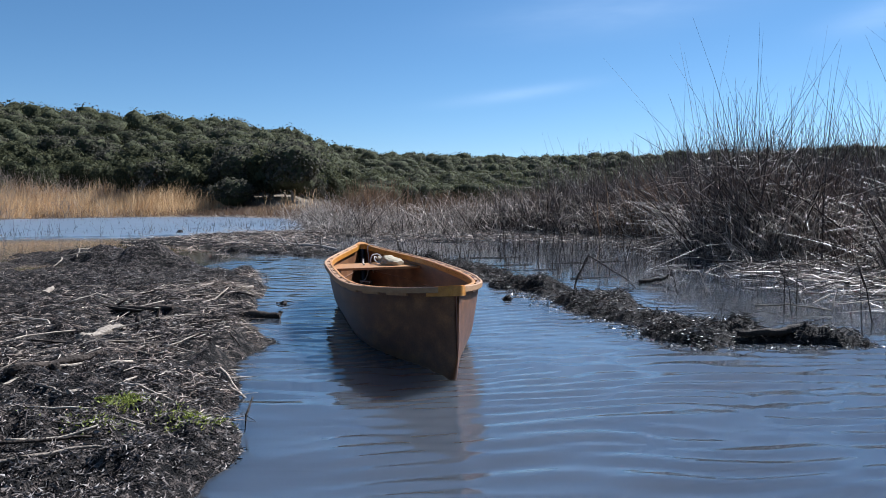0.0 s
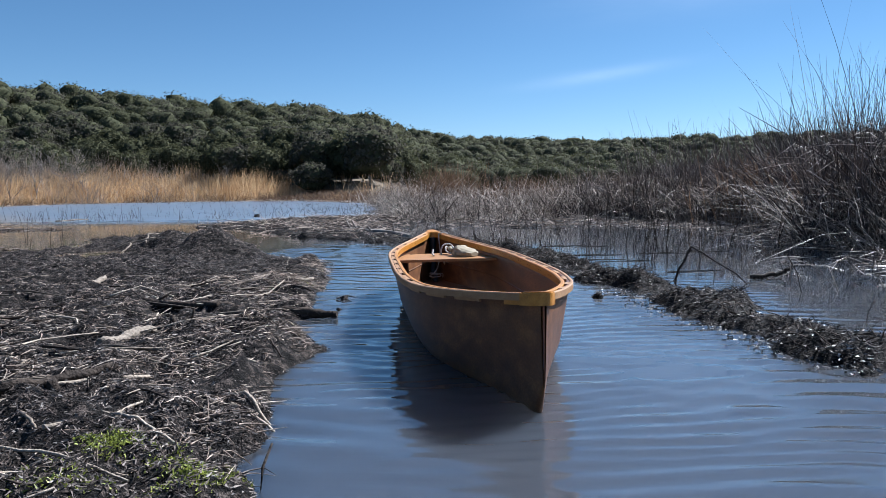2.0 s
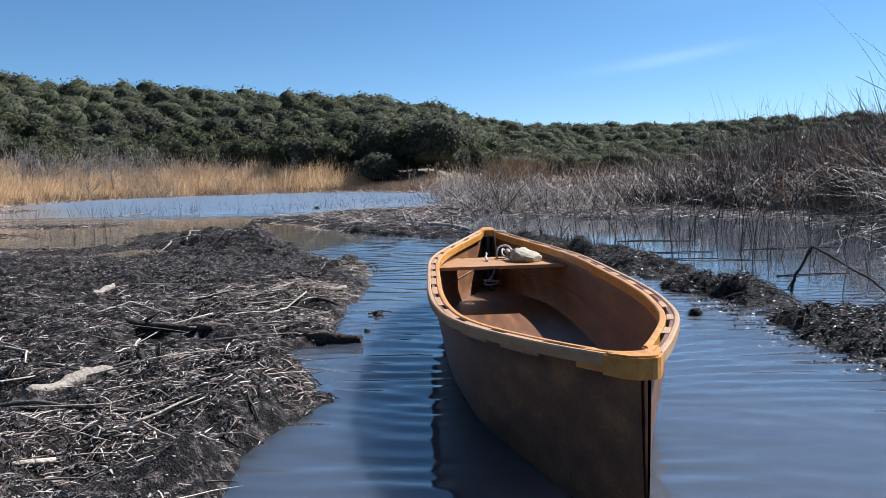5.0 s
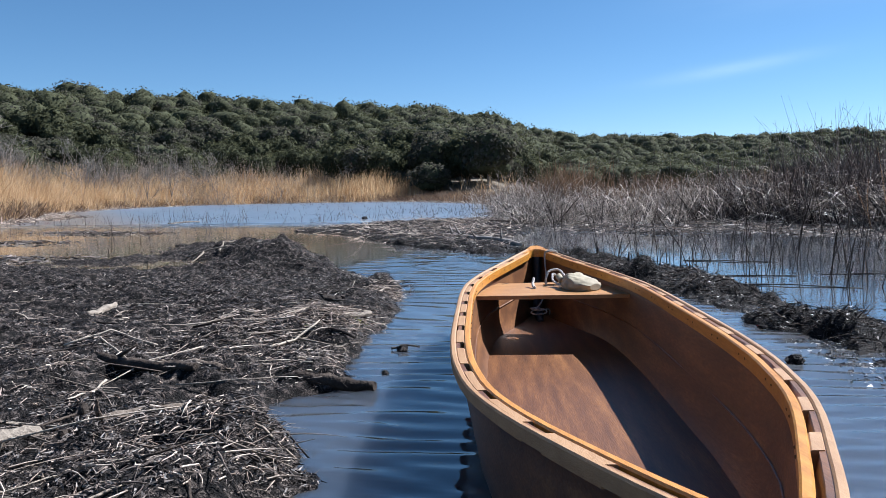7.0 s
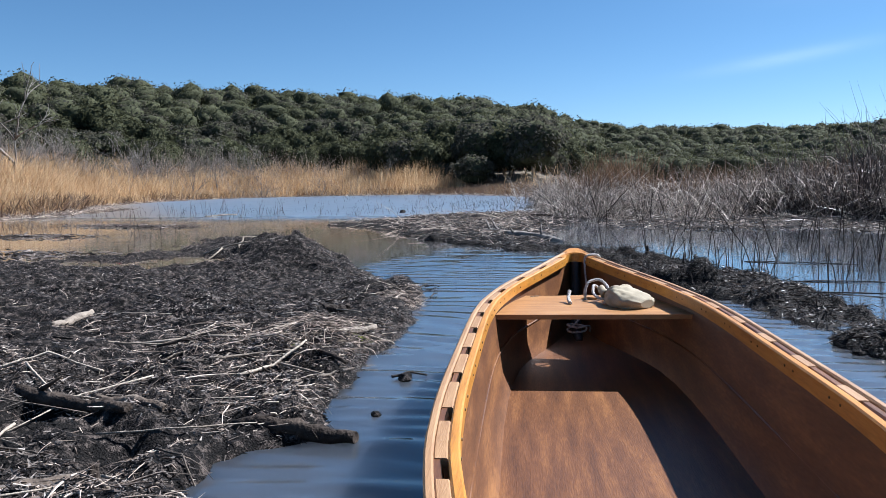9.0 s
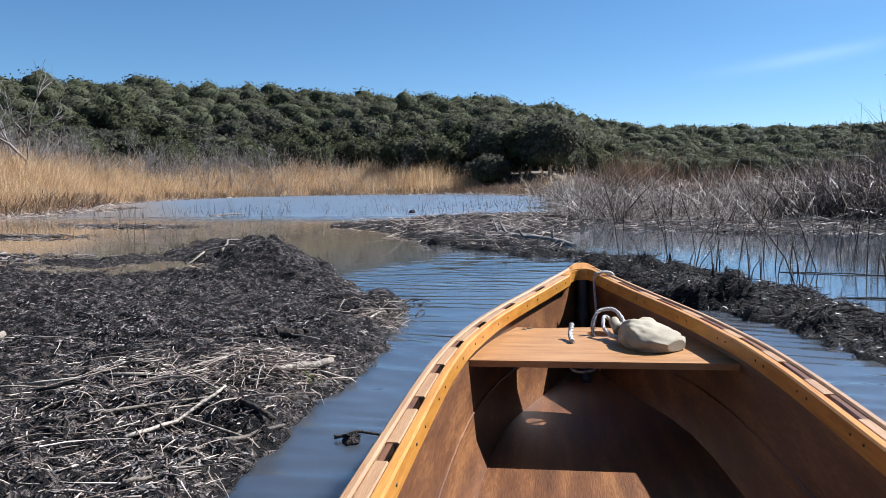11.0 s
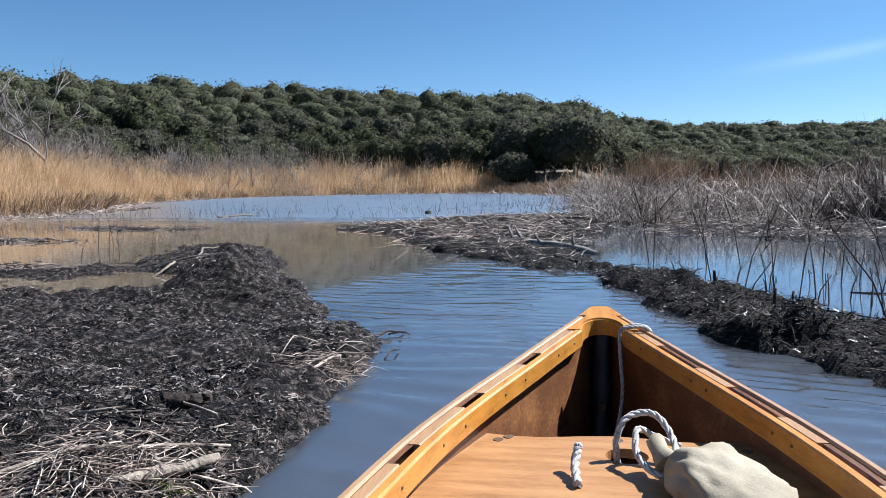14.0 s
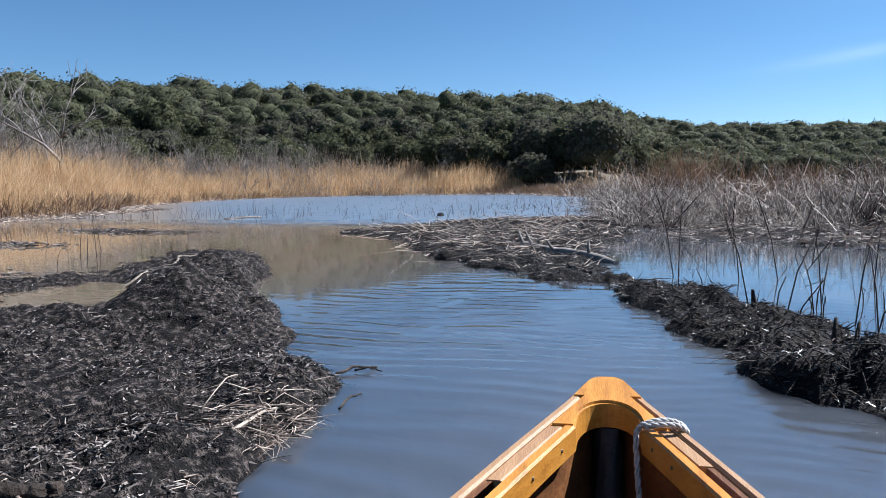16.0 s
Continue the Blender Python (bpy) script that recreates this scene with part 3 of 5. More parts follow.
def build_debris():
    stuff("mat_flakes", [flakes(scatter(85000, (-8.8, 2.9, 2.6, 23), right_height, 0.0, near_right), 0.15)], PEAT, "wet black scraps of rotted leaves", "plant debris")
    sides = [flakes(scatter(205000, (-9.5, 0.2, -0.3, 14), left_height, 0.0, near_left))]
    p = scatter(14000, (-3.2, 3.6, 5.6, 19.9), shelf_height, -0.02)
    sides.append(stalks(p, lying(len(p), 0.4), rng.uniform(0.03, 0.09, len(p)), rng.uniform(0.004, 0.009, len(p)), 2, 1, 0.8))
    stuff("mulch_debris", sides, MULCH, "wet black flakes and stems of rotted reeds", "plant debris")
    # stem scraps that stand out of the floating mat
    p = scatter(3800, (-2.2, 2.9, 2.6, 11), right_height, 0.03)
    n = len(p)
    stuff("mat_stems", [stalks(p, lying(n, 0.5), rng.uniform(0.04, 0.16, n), rng.uniform(0.002, 0.005, n), 3, 2, 0.8, 0.3)], DRIFT, "black broken stems matted on the floating mat", "plant debris")
    # sun glints on the wet edge, put in as pale scraps afloat along the mat
    edge = [(2.5, 3.15), (1.55, 3.2), (1.32, 3.5), (1.16, 4.05), (0.86, 5.0), (0.72, 5.9), (0.45, 6.5), (0.02, 7.5), (-0.52, 8.15)]
    u = rng.uniform(0, 1, 900) * 5.2
    ex, ey = np.interp(u, np.arange(len(edge)), [q[0] for q in edge]), np.interp(u, np.arange(len(edge)), [q[1] for q in edge])
    off = np.minimum(rng.normal(0.0, 0.07, len(u)), 0.12)
    p = np.stack([ex + off, ey + 0.4 * off, np.full(len(u), 0.004)], -1)
    p[:, 2] = np.maximum(p[:, 2], right_height(p[:, 0], p[:, 1]))
    n = len(p)
    stuff("floating_scum", [stalks(p, lying(n, 0.06), rng.uniform(0.01, 0.035, n), rng.uniform(0.003, 0.008, n), 2, 1, 0.2)], GLINTS, "pale leaf scraps standing in for wet glints at the mat's edge", "plant debris")

    def straw_weight(x, y):
        mid = 0.02 + 1.1 * smooth(1.5, 2.6, y) * (1 - smooth(5.2, 6.6, y))
        patch = np.exp(-((x + 2.1) ** 2 + (y - 5.6) ** 2) / 0.5) + 1.5 * np.exp(-((x + 2.26) ** 2 + (y - 7.16) ** 2) / 0.04)
        return near_left(x, y) * np.clip((mid + fbm(x, y, 0.5, 2, 77) * 1.4) * 0.5 * (1 - 0.75 * smooth(6.0, 7.0, y)) + patch * 0.6, 0.004, 1)

    p = scatter(11000, (-9.5, 0.2, -0.3, 14), left_height, 0.03, straw_weight)
    n = len(p)
    chunk = [stalks(p + [0, 0, 0.006], lying(n, 0.07) + [0.25, 0, 0], np.minimum(rng.gamma(1.4, 0.03, n) + 0.018, 0.24), rng.uniform(0.0014, 0.004, n), 3, 3, 0.7, 0.35)]
    for cx, cy, spread, n in ((-2.2, 7.12, 0.11, 320), (-2.28, 5.55, 0.22, 420), (-2.05, 5.75, 0.14, 160)):
        q = np.stack([rng.normal(cx, spread, n), rng.normal(cy, spread * 0.8, n), np.zeros(n)], -1)
        q[:, 2] = left_height(q[:, 0], q[:, 1]) + rng.uniform(0.004, 0.03, n)
        chunk.append(stalks(q, lying(n, 0.15), rng.uniform(0.04, 0.16, n), rng.uniform(0.0015, 0.0032, n), 3, 3, 0.6, 0.3))
    p = scatter(2600, (-8.8, 2.9, 2.6, 23), right_height, 0.02, lambda x, y: 0.03 + 0.97 * smooth(10.5, 14, y))
    n = len(p)
    far = 1 + 1.2 * smooth(8, 16, p[:, 1])
    chunk.append(stalks(p + [0, 0, 0.01], lying(n, 0.25), (rng.gamma(2, 0.05, n) + 0.03) * far, rng.uniform(0.002, 0.005, n) * far, 3, 2, 0.3))
    p = scatter(5500, (-3.2, 3.6, 5.6, 19.9), shelf_height, -0.02)
    n = len(p)
    chunk.append(stalks(p + [0, 0, 0.01], lying(n, 0.12), rng.gamma(2, 0.08, n) + 0.05, rng.uniform(0.003, 0.007, n), 2, 2, 0.5, 0.3))
    stuff("straw_litter", chunk, STRAW, "bleached broken reed straw strewn on mulch", "straw")


build_debris()


# ---- driftwood and plants on the banks ----
def stick(points, radius, mat=STICK, name="stick", label="bleached bent stick lying on black mulch", group="sticks on the bank", category="stick", seed=0, sides=6):
    pts = [Vector(p) for p in points]
    local = random.Random(seed)
    fine = []
    for a, b in zip(pts, pts[1:]):
        for k in range(4):
            fine.append(a.lerp(b, k / 4) + Vector([local.uniform(-1, 1) * radius * 0.5 for _ in range(3)]))
    fine.append(pts[-1])
    n = len(fine)
    origin = fine[n // 2].copy()
    bm = tube([p - origin for p in fine], [radius * (1 - 0.45 * k / n) for k in range(n)], sides, 0.12, seed)
    ob = part(name, bm, mat, None)
    ob.location = origin
    return tagged(ob, label, category, group)


def on_left(x, y, up=0.0):
    return (x, y, float(left_height(np.array([x]), np.array([y]))[0]) + up)


def on_right(x, y, up=0.0):
    return (x, y, float(right_height(np.array([x]), np.array([y]))[0]) + up)


def over_water(x, y, up=0.0):
    return (x, y, max(on_left(x, y)[2], 0.0) + up)


def log(ends, radius, mat, label, place=on_left, stubs=0, seed=1, name="driftwood_log", sag=0.0):
    (ax, ay), (bx, by) = ends
    local = random.Random(seed)
    n = 11
    pts, rad = [], []
    for k in range(n):
        u = k / (n - 1)
        x, y = ax + (bx - ax) * u, ay + (by - ay) * u
        p = Vector(place(x, y, radius * 0.55 - sag * u))
        pts.append(p + Vector((local.uniform(-1, 1), local.uniform(-1, 1), 0)) * radius * 0.25)
        rad.append(radius * (0.6 + 0.4 * math.sin(math.pi * (0.12 + 0.8 * u))) * local.uniform(0.88, 1.1))
    mean = sum((p.z for p in pts)) / n
    for p in pts:
        p.z = 0.35 * p.z + 0.65 * mean
    origin = pts[0].copy()
    thing = empty(name, Matrix.Translation(origin))
    part("log_body", tube([p - origin for p in pts], rad, 12, 0.16, seed), mat, thing)
    for k in range(stubs):
        p = pts[2 + (k * 3) % (n - 3)] - origin
        d = Vector((local.uniform(-1, 1), local.uniform(-0.6, 0.6), local.uniform(0.5, 1.2))).normalized()
        ln = radius * local.uniform(2.5, 5)
        part("branch_stub", tube([p, p + d * ln * 0.5, p + d * ln + Vector((0.02, 0, 0.01))], [radius * 0.5, radius * 0.35, radius * 0.14], 6, 0.15, seed + k), mat, thing)
    return tagged(thing, label, "log")


log(((-2.58, 4.33), (-2.0, 4.3)), 0.026, DRIFT, "dark waterlogged driftwood log half sunk in mulch", seed=2, stubs=1)
log(((-2.32, 4.46), (-1.95, 4.4)), 0.02, BROWNLOG, "brown weathered branch beside a dark log", seed=3)
log(((-1.7, 4.46), (-1.27, 4.52)), 0.03, DRIFT, "black driftwood log jutting from the bank into water", place=over_water, seed=4, sag=0.02)
log(((-2.02, 5.62), (-1.9, 5.98)), 0.019, PALELOG, "short pale barkless log on black mulch", seed=5)
log(((-1.9, 2.16), (-1.66, 2.56)), 0.022, DRIFT, "cracked grey-brown driftwood lump in straw", seed=6)
log(((-2.06, 3.08), (-1.98, 3.44)), 0.03, PALELOG, "splintered pale wood chunk among sticks", seed=7)
log(((-1.83, 3.44), (-1.67, 3.82)), 0.026, BROWNLOG, "brown weathered log beside a short stump", seed=8, stubs=1)
log(((-3.65, 5.46), (-3.8, 5.9)), 0.026, PALELOG, "pale broken log lying on dark mulch", seed=9)
log(((-2.38, 6.26), (-2.25, 6.36)), 0.027, DRIFT, "small dark log chunk on mulch", seed=10)
log(((-2.06, 5.33), (-1.66, 5.2)), 0.011, DRIFT, "dark crooked branch across pale straw", seed=11)
log(((-4.0, 14.35), (-2.25, 12.95)), 0.055, BARK, "grey fallen branch with broken stubs on the mat", place=on_right, stubs=4, seed=12)
log(((-4.65, 19.6), (-3.8, 19.5)), 0.05, DRIFT, "dark log resting on the far mat", place=on_right, seed=13)
log(((2.3, 3.42), (1.75, 3.35)), 0.024, DRIFT, "black sodden log at the end of the mat", place=on_right, seed=14)
log(((-2.2, 11.6), (-2.6, 12.3)), 0.022, DRIFT, "weathered branch across the mat", place=on_right, seed=15)


def stump(x, y, high, radius, seed, place=on_left):
    p = Vector(place(x, y))
    local = random.Random(seed)
    lean = Vector((local.uniform(-0.2, 0.2), local.uniform(-0.2, 0.2), 1))
    ob = part("stump", tube([(0, 0, -0.05), lean * high * 0.5, lean * high], [radius * 1.25, radius, radius * 0.6], 8, 0.24, seed), DRIFT, None)
    ob.location = p
    tagged(ob, "short black broken stump standing in mulch", "stump", "stumps on the bank")


stump(-1.95, 3.6, 0.06, 0.018, 1)
stump(-1.58, 3.72, 0.07, 0.02, 2)
stump(-1.86, 3.42, 0.065, 0.019, 3)
stump(-1.76, 2.3, 0.04, 0.024, 4)
stump(-0.42, 8.75, 0.16, 0.012, 5, on_right)
stump(-0.34, 8.72, 0.13, 0.01, 6, on_right)
stump(-0.78, 9.75, 0.12, 0.014, 7, on_right)

# long sticks that stand out by themselves
for k, (a, b, c, r) in enumerate([((-1.43, 1.78), (-1.36, 2.05), (-1.31, 2.36), 0.0075), ((-1.03, 2.25), (-0.92, 2.24), (-0.79, 2.2), 0.008), ((-1.1, 2.33), (-1.0, 2.31), (-0.88, 2.27), 0.009), ((-2.22, 4.82), (-2.1, 5.1), (-1.98, 5.32), 0.007),
                                  ((-1.75, 4.9), (-1.75, 5.08), (-1.73, 5.27), 0.007), ((-1.92, 5.9), (-1.8, 5.98), (-1.62, 6.02), 0.005), ((-2.02, 4.92), (-1.97, 5.1), (-1.9, 5.27), 0.008), ((-1.73, 4.99), (-1.7, 5.12), (-1.67, 5.27), 0.009),
                                  ((-2.4, 5.3), (-2.15, 5.75), (-1.95, 6.1), 0.009), ((-2.5, 5.35), (-2.3, 5.65), (-2.22, 5.95), 0.008), ((-2.6, 6.1), (-2.35, 6.3), (-2.1, 6.22), 0.007), ((-1.3, 1.05), (-1.1, 1.2), (-0.85, 1.3), 0.007)]):
    stick([on_left(*a, 0.012), on_left(*b, 0.02), on_left(*c, 0.012)], r, seed=k)

pick = random.Random(11)
for k in range(130):
    while True:
        x, y = -1.2 - abs(pick.gauss(0, 1.6)), pick.uniform(0.9, 7.6)
        z = on_left(x, y)[2]
        if z > 0.05 and pick.random() < (1.0 if y < 6.2 else 0.3):
            break
    a, ln = pick.gauss(0.25, 0.7), pick.uniform(0.09, 0.34)
    dx, dy = math.cos(a) * ln, math.sin(a) * ln
    mid = on_left(x + dx * 0.1 + pick.uniform(-0.3, 0.3) * ln, y + dy * 0.1 + pick.uniform(-0.3, 0.3) * ln, 0.018)
    pale = pick.random() < 0.7
    stick([on_left(x - dx, y - dy, 0.014), mid, on_left(x + dx, y + dy, 0.012)], pick.uniform(0.003, 0.0075), STICK if pale else DRIFT, label="bleached bent stick lying on black mulch" if pale else "dark wet stick lying on black mulch", seed=100 + k, sides=5)


def weed(x, y, spread, count, seed, place=on_left):
    """A low clump of small leaves."""
    local = np.random.default_rng(seed)
    n = count
    off = np.clip(local.normal(0, spread * 0.5, (n, 2)), -spread, spread)
    base = np.stack([off[:, 0], off[:, 1], np.zeros(n)], -1)
    zs = left_height(x + off[:, 0], y + off[:, 1]) - place(x, y)[2]
    base[:, 2] = zs
    way = np.stack([local.normal(0, 0.7, n), local.normal(0, 0.7, n), local.uniform(0.3, 1.2, n)], -1)
    v, f = stalks(base, way, local.uniform(0.006, 0.016, n), local.uniform(0.002, 0.004, n), 2, 2, 0.6)
    ob = new("weed_clump", mesh_from("weed_clump", v, f, WEED))
    ob.location = place(x, y)
    tagged(ob, "low bright green weed clump sprouting from mulch", "weed", "weeds on the bank", kind="stuff")


for k, (x, y, s, c) in enumerate([(-1.2, 1.76, 0.085, 850), (-0.87, 1.6, 0.1, 800), (-1.38, 1.45, 0.06, 260), (-1.15, 1.47, 0.12, 300), (-0.78, 1.72, 0.07, 160), (-1.9, 5.8, 0.06, 130), (-1.67, 5.97, 0.06, 110), (-2.0, 5.38, 0.05, 70), (-1.0, 1.75, 0.12, 160)]):
    weed(x, y, s, c, 50 + k)

for k, (a, b, c) in enumerate([((-6.35, 10.2), (-6.05, 10.25), (-5.75, 10.35)), ((-6.1, 10.25), (-6.0, 10.05), (-6.05, 9.85)), ((-5.9, 10.3), (-5.95, 10.5), (-5.85, 10.7))]):
    stick([on_left(*a, 0.03), on_left(*b, 0.09), on_left(*c, 0.03)], 0.016, PALELOG, "root", "pale forked root on the black mound", "roots on the mound", "root", 60 + k)
stick([on_left(-1.95, 2.0, 0.01), on_left(-1.8, 2.3, 0.03), on_left(-1.55, 2.62, 0.015)], 0.013, seed=70)
stick([on_left(-2.2, 2.9, 0.01), on_left(-1.9, 2.95, 0.03), on_left(-1.62, 3.05, 0.015)], 0.011, seed=71)

# ---- odds and ends afloat ----
for x, y, r in ((0.517, 5.41, 0.043), (-1.43, 5.3, 0.03), (-1.338, 4.81, 0.018), (-9.55, 24.0, 0.1), (0.47, 6.3, 0.03)):
    bm = bmesh.new()
    bmesh.ops.create_icosphere(bm, subdivisions=2, radius=r)
    for v in bm.verts:
        v.co *= 1 + 0.5 * noise.noise(v.co * 2.2 / r + Vector((x, y, 0)))
        v.co.z *= 0.8
    ob = part("floating_clod", bm, MUD, None)
    ob.location = (x, y, r * 0.25)
    tagged(ob, "black clod of rotted plants afloat", "clod", "clods in the water")
stick([(-15.6, 22.0, 0.02), (-15.4, 22.7, 0.03), (-15.25, 23.2, 0.02)], 0.035, PALELOG, "floating_pole", "pale straight pole afloat on open water", "floating sticks", "pole", 3)
for k, (a, b, r) in enumerate([((-2.47, 7.93), (-2.36, 8.12), 0.008), ((-2.42, 8.02), (-2.3, 8.06), 0.006), ((-2.17, 7.5), (-2.19, 7.7), 0.006), ((-1.5, 5.3), (-1.36, 5.38), 0.007)]):
    stick([(*a, 0.008), ((a[0] + b[0]) / 2, (a[1] + b[1]) / 2, 0.025), (*b, 0.008)], r, DRIFT, "floating_stick", "dark twig afloat beside the bank", "floating sticks", "stick", 20 + k)
stick([(1.23, 6.3, -0.03), (1.27, 6.32, 0.12), (1.38, 6.35, 0.31), (1.5, 6.32, 0.24), (1.71, 6.27, 0.1), (1.84, 6.24, -0.01)], 0.011, DRIFT, "arched_branch", "bare arched branch rising from the pond", "branches in the pond", "branch", 31)
stick([(1.38, 6.35, 0.3), (1.33, 6.42, 0.16), (1.25, 6.48, -0.02)], 0.009, DRIFT, "arched_branch", "bare arched branch rising from the pond", "branches in the pond", "branch", 32)
stick([(1.95, 6.6, 0.0), (2.15, 6.66, 0.025), (2.26, 6.68, 0.05), (2.3, 6.68, 0.09)], 0.026, DRIFT, "driftwood_log", "dark log afloat in the pond", "branches in the pond", "log", 33)
for k, (x, y, a, n) in enumerate([(0.95, 8.3, -0.15, 0.5), (0.75, 9.0, 0.1, 0.35), (1.6, 7.2, 0.3, 0.3), (0.6, 10.4, -0.1, 0.5), (1.9, 9.3, 0.2, 0.6)]):
    stick([(x - math.cos(a) * n, y - math.sin(a) * n, 0.002), (x, y, 0.01), (x + math.cos(a) * n, y + math.sin(a) * n, 0.002)], 0.007, DRIFT, "floating_reed", "dark fallen reed afloat in the pond", "floating sticks", "stick", 80 + k)
stick([(2.4, 4.75, 0.02), (2.6, 4.6, 0.05), (2.85, 4.45, 0.02)], 0.01, STICK, "floating_stick", "thin grey branch afloat in the pond", "floating sticks", "stick", 34)
for k, (x, y) in enumerate([(-12.9, 13.3), (-12.9, 16.6), (-9.0, 9.95), (-14.5, 16.9)]):
    n = 260
    base = np.stack([rng.normal(0, 0.75, n), rng.normal(0, 0.22, n), rng.uniform(-0.01, 0.05, n)], -1)
    v, f = stalks(base, lying(n, 0.12), rng.uniform(0.06, 0.2, n), rng.uniform(0.008, 0.02, n), 3, 1, 0.4)
    ob = new("debris_raft", mesh_from("debris_raft", v, f, MULCH))
    ob.location = (x, y, 0.0)
    tagged(ob, "dark raft of tangled plant debris afloat", "debris raft", "debris rafts", kind="stuff")

# ---- reeds ----
def in_bed(count, box, deep=None, power=1.0):
    out = []
    while sum(len(o) for o in out) < count:
        x, y = rng.uniform(box[0], box[2], 40000), rng.uniform(box[1], box[3], 40000)
        d = inside_by(x, y, REED_BED) + fbm(x, y, 2.5, 2, 5) * 1.2
        keep = (d > 0.0) & (rng.uniform(0, 1, len(x)) < np.exp(-d / (deep or 1e9)))
        keep &= rng.uniform(0, 1, len(x)) < np.clip(0.55 + fbm(x, y, 1.4, 3, 15) * 1.6, 0.03, 1) ** power
        out.append(np.stack([x, y, np.full(len(x), 0.0)], -1)[keep])
    return np.concatenate(out)[:count]


def upright(n, lean):
    return np.stack([rng.normal(0, lean, n), rng.normal(0, lean, n), np.ones(n)], -1)


def tallness(p):
    """Reeds stand highest along the near shore of the pond and sink towards the open lake."""
    x, y = p[:, 0], p[:, 1]
    t = 0.62 + 0.2 * smooth(-4.0, 0.0, x) + 0.44 * smooth(1.5, 5.0, x) - 0.14 * smooth(18, 30, y) * (1 - smooth(3, 9, x))
    return t * np.clip(0.88 + fbm(x, y, 2.2, 3, 25) * 0.9, 0.4, 1.2)


def build_reeds():
    box = (-10, 2.5, 22, 46)
    near = (3.2, 2.5, 13, 19)
    p = np.concatenate([in_bed(3800, near), in_bed(2800, box)])
    n = len(p)
    h = tallness(p) * np.where(rng.uniform(0, 1, n) < 0.14, rng.uniform(1.9, 2.7, n), rng.uniform(1.1, 1.9, n))
    far = 1 + 0.05 * np.hypot(p[:, 0], p[:, 1])
    stuff("standing_reeds", [stalks(p, upright(n, 0.17), h, rng.uniform(0.003, 0.005, n) * far ** 0.5, 3, 4, 0.4, 0.15)], REED, "tall thin dry brown bulrush stems, standing", "reeds")
    chunks = []
    for p, sides in ((in_bed(8000, near, 5), 3), (in_bed(5000, box, 8), 2), (in_bed(4500, (0.5, 14, 10, 24), 3), 2)):
        n = len(p)
        p[:, 2] = rng.uniform(0, 1, n) ** 1.3 * 1.1 * tallness(p)
        far = 1 + 0.035 * np.hypot(p[:, 0], p[:, 1])
        chunks.append(stalks(p, lying(n, 0.5), rng.uniform(0.25, 0.9, n), rng.uniform(0.0026, 0.0054, n) * far ** 0.5 * (1.3 if sides == 2 else 1), sides, 3, 1.1, 0.45))
    stuff("tangled_reeds", chunks, REEDPALE, "bleached broken reeds tangled and leaning", "reeds")
    p = np.concatenate([in_bed(15000, near), in_bed(9000, box), in_bed(12000, (0.5, 13, 13, 26), 6)])
    n = len(p)
    h = tallness(p) * rng.uniform(0.7, 1.65, n) * (1 + 0.3 * smooth(2, 5, p[:, 0]) * smooth(10, 15, p[:, 1]))
    stuff("reed_leaves", [stalks(p, upright(n, 0.36), h * 0.92, rng.uniform(0.006, 0.012, n) * (1 + 0.03 * p[:, 1]), 2, 3, 0.5, 0.3)], REEDDARK, "dense dark brown dead reed leaves", "reeds")
    # single tall stems that stand out against the sky
    p = np.concatenate([in_bed(1150, (3.7, 2.5, 9.5, 11), 3.0, 2.0), in_bed(420, (3.4, 11, 12, 20), 4.0, 2.0), in_bed(420, (0.6, 16.5, 7, 22), 1.5, 2.0)])
    n = len(p)
    h = rng.uniform(1.2, 2.55, n) * np.clip(0.72 + 0.1 * p[:, 0], 0.7, 1.08)
    stuff("tall_reed_stems", [stalks(p, upright(n, 0.2), h, rng.uniform(0.0034, 0.0052, n) * np.clip(np.hypot(p[:, 0], p[:, 1]) / 9, 1, 1.9), 3, 6, 0.3, 0.0)], REED, "single tall thin reed stems above the tangle", "reeds")
    # bleached stems that arch over the water
    p = np.concatenate([in_bed(3600, (3.2, 3.0, 9, 18), 1.1), in_bed(2600, (-7, 16, 8, 30), 1.3)])
    n = len(p)
    far = 1 + 0.03 * np.hypot(p[:, 0], p[:, 1])
    stuff("arching_reeds", [stalks(p, upright(n, 0.6), np.minimum(tallness(p) * rng.uniform(0.6, 1.5, n), 1.25), rng.uniform(0.0035, 0.006, n) * far, 3, 5, 1.3, 0.45)], REEDPALE, "bleached reed stems arching over the water", "reeds")
    # rust-brown grass tufts inside the bed
    chunks = []
    for cx, cy, s, hh in ((-3.3, 27, 0.6, 2.0), (-0.6, 26, 0.8, 1.5), (4.9, 15.5, 0.5, 1.6), (5.4, 12.0, 0.5, 1.5), (2.6, 24, 0.9, 1.5), (6.0, 27, 1.2, 1.8), (-4.5, 33, 1.0, 1.5), (9, 22, 1.2, 1.9)):
        n = 800
        b = np.stack([rng.normal(cx, s, n), rng.normal(cy, s, n), np.zeros(n)], -1)
        chunks.append(stalks(b, upright(n, 0.25), rng.uniform(0.5, 1.0, n) * hh, rng.uniform(0.008, 0.014, n), 2, 3, 0.4))
    stuff("rusty_grass", chunks, RUST, "rust-brown dead grass tufts among reeds", "grass")
    # pale plumed clumps at the point of the reed bed
    chunks = []
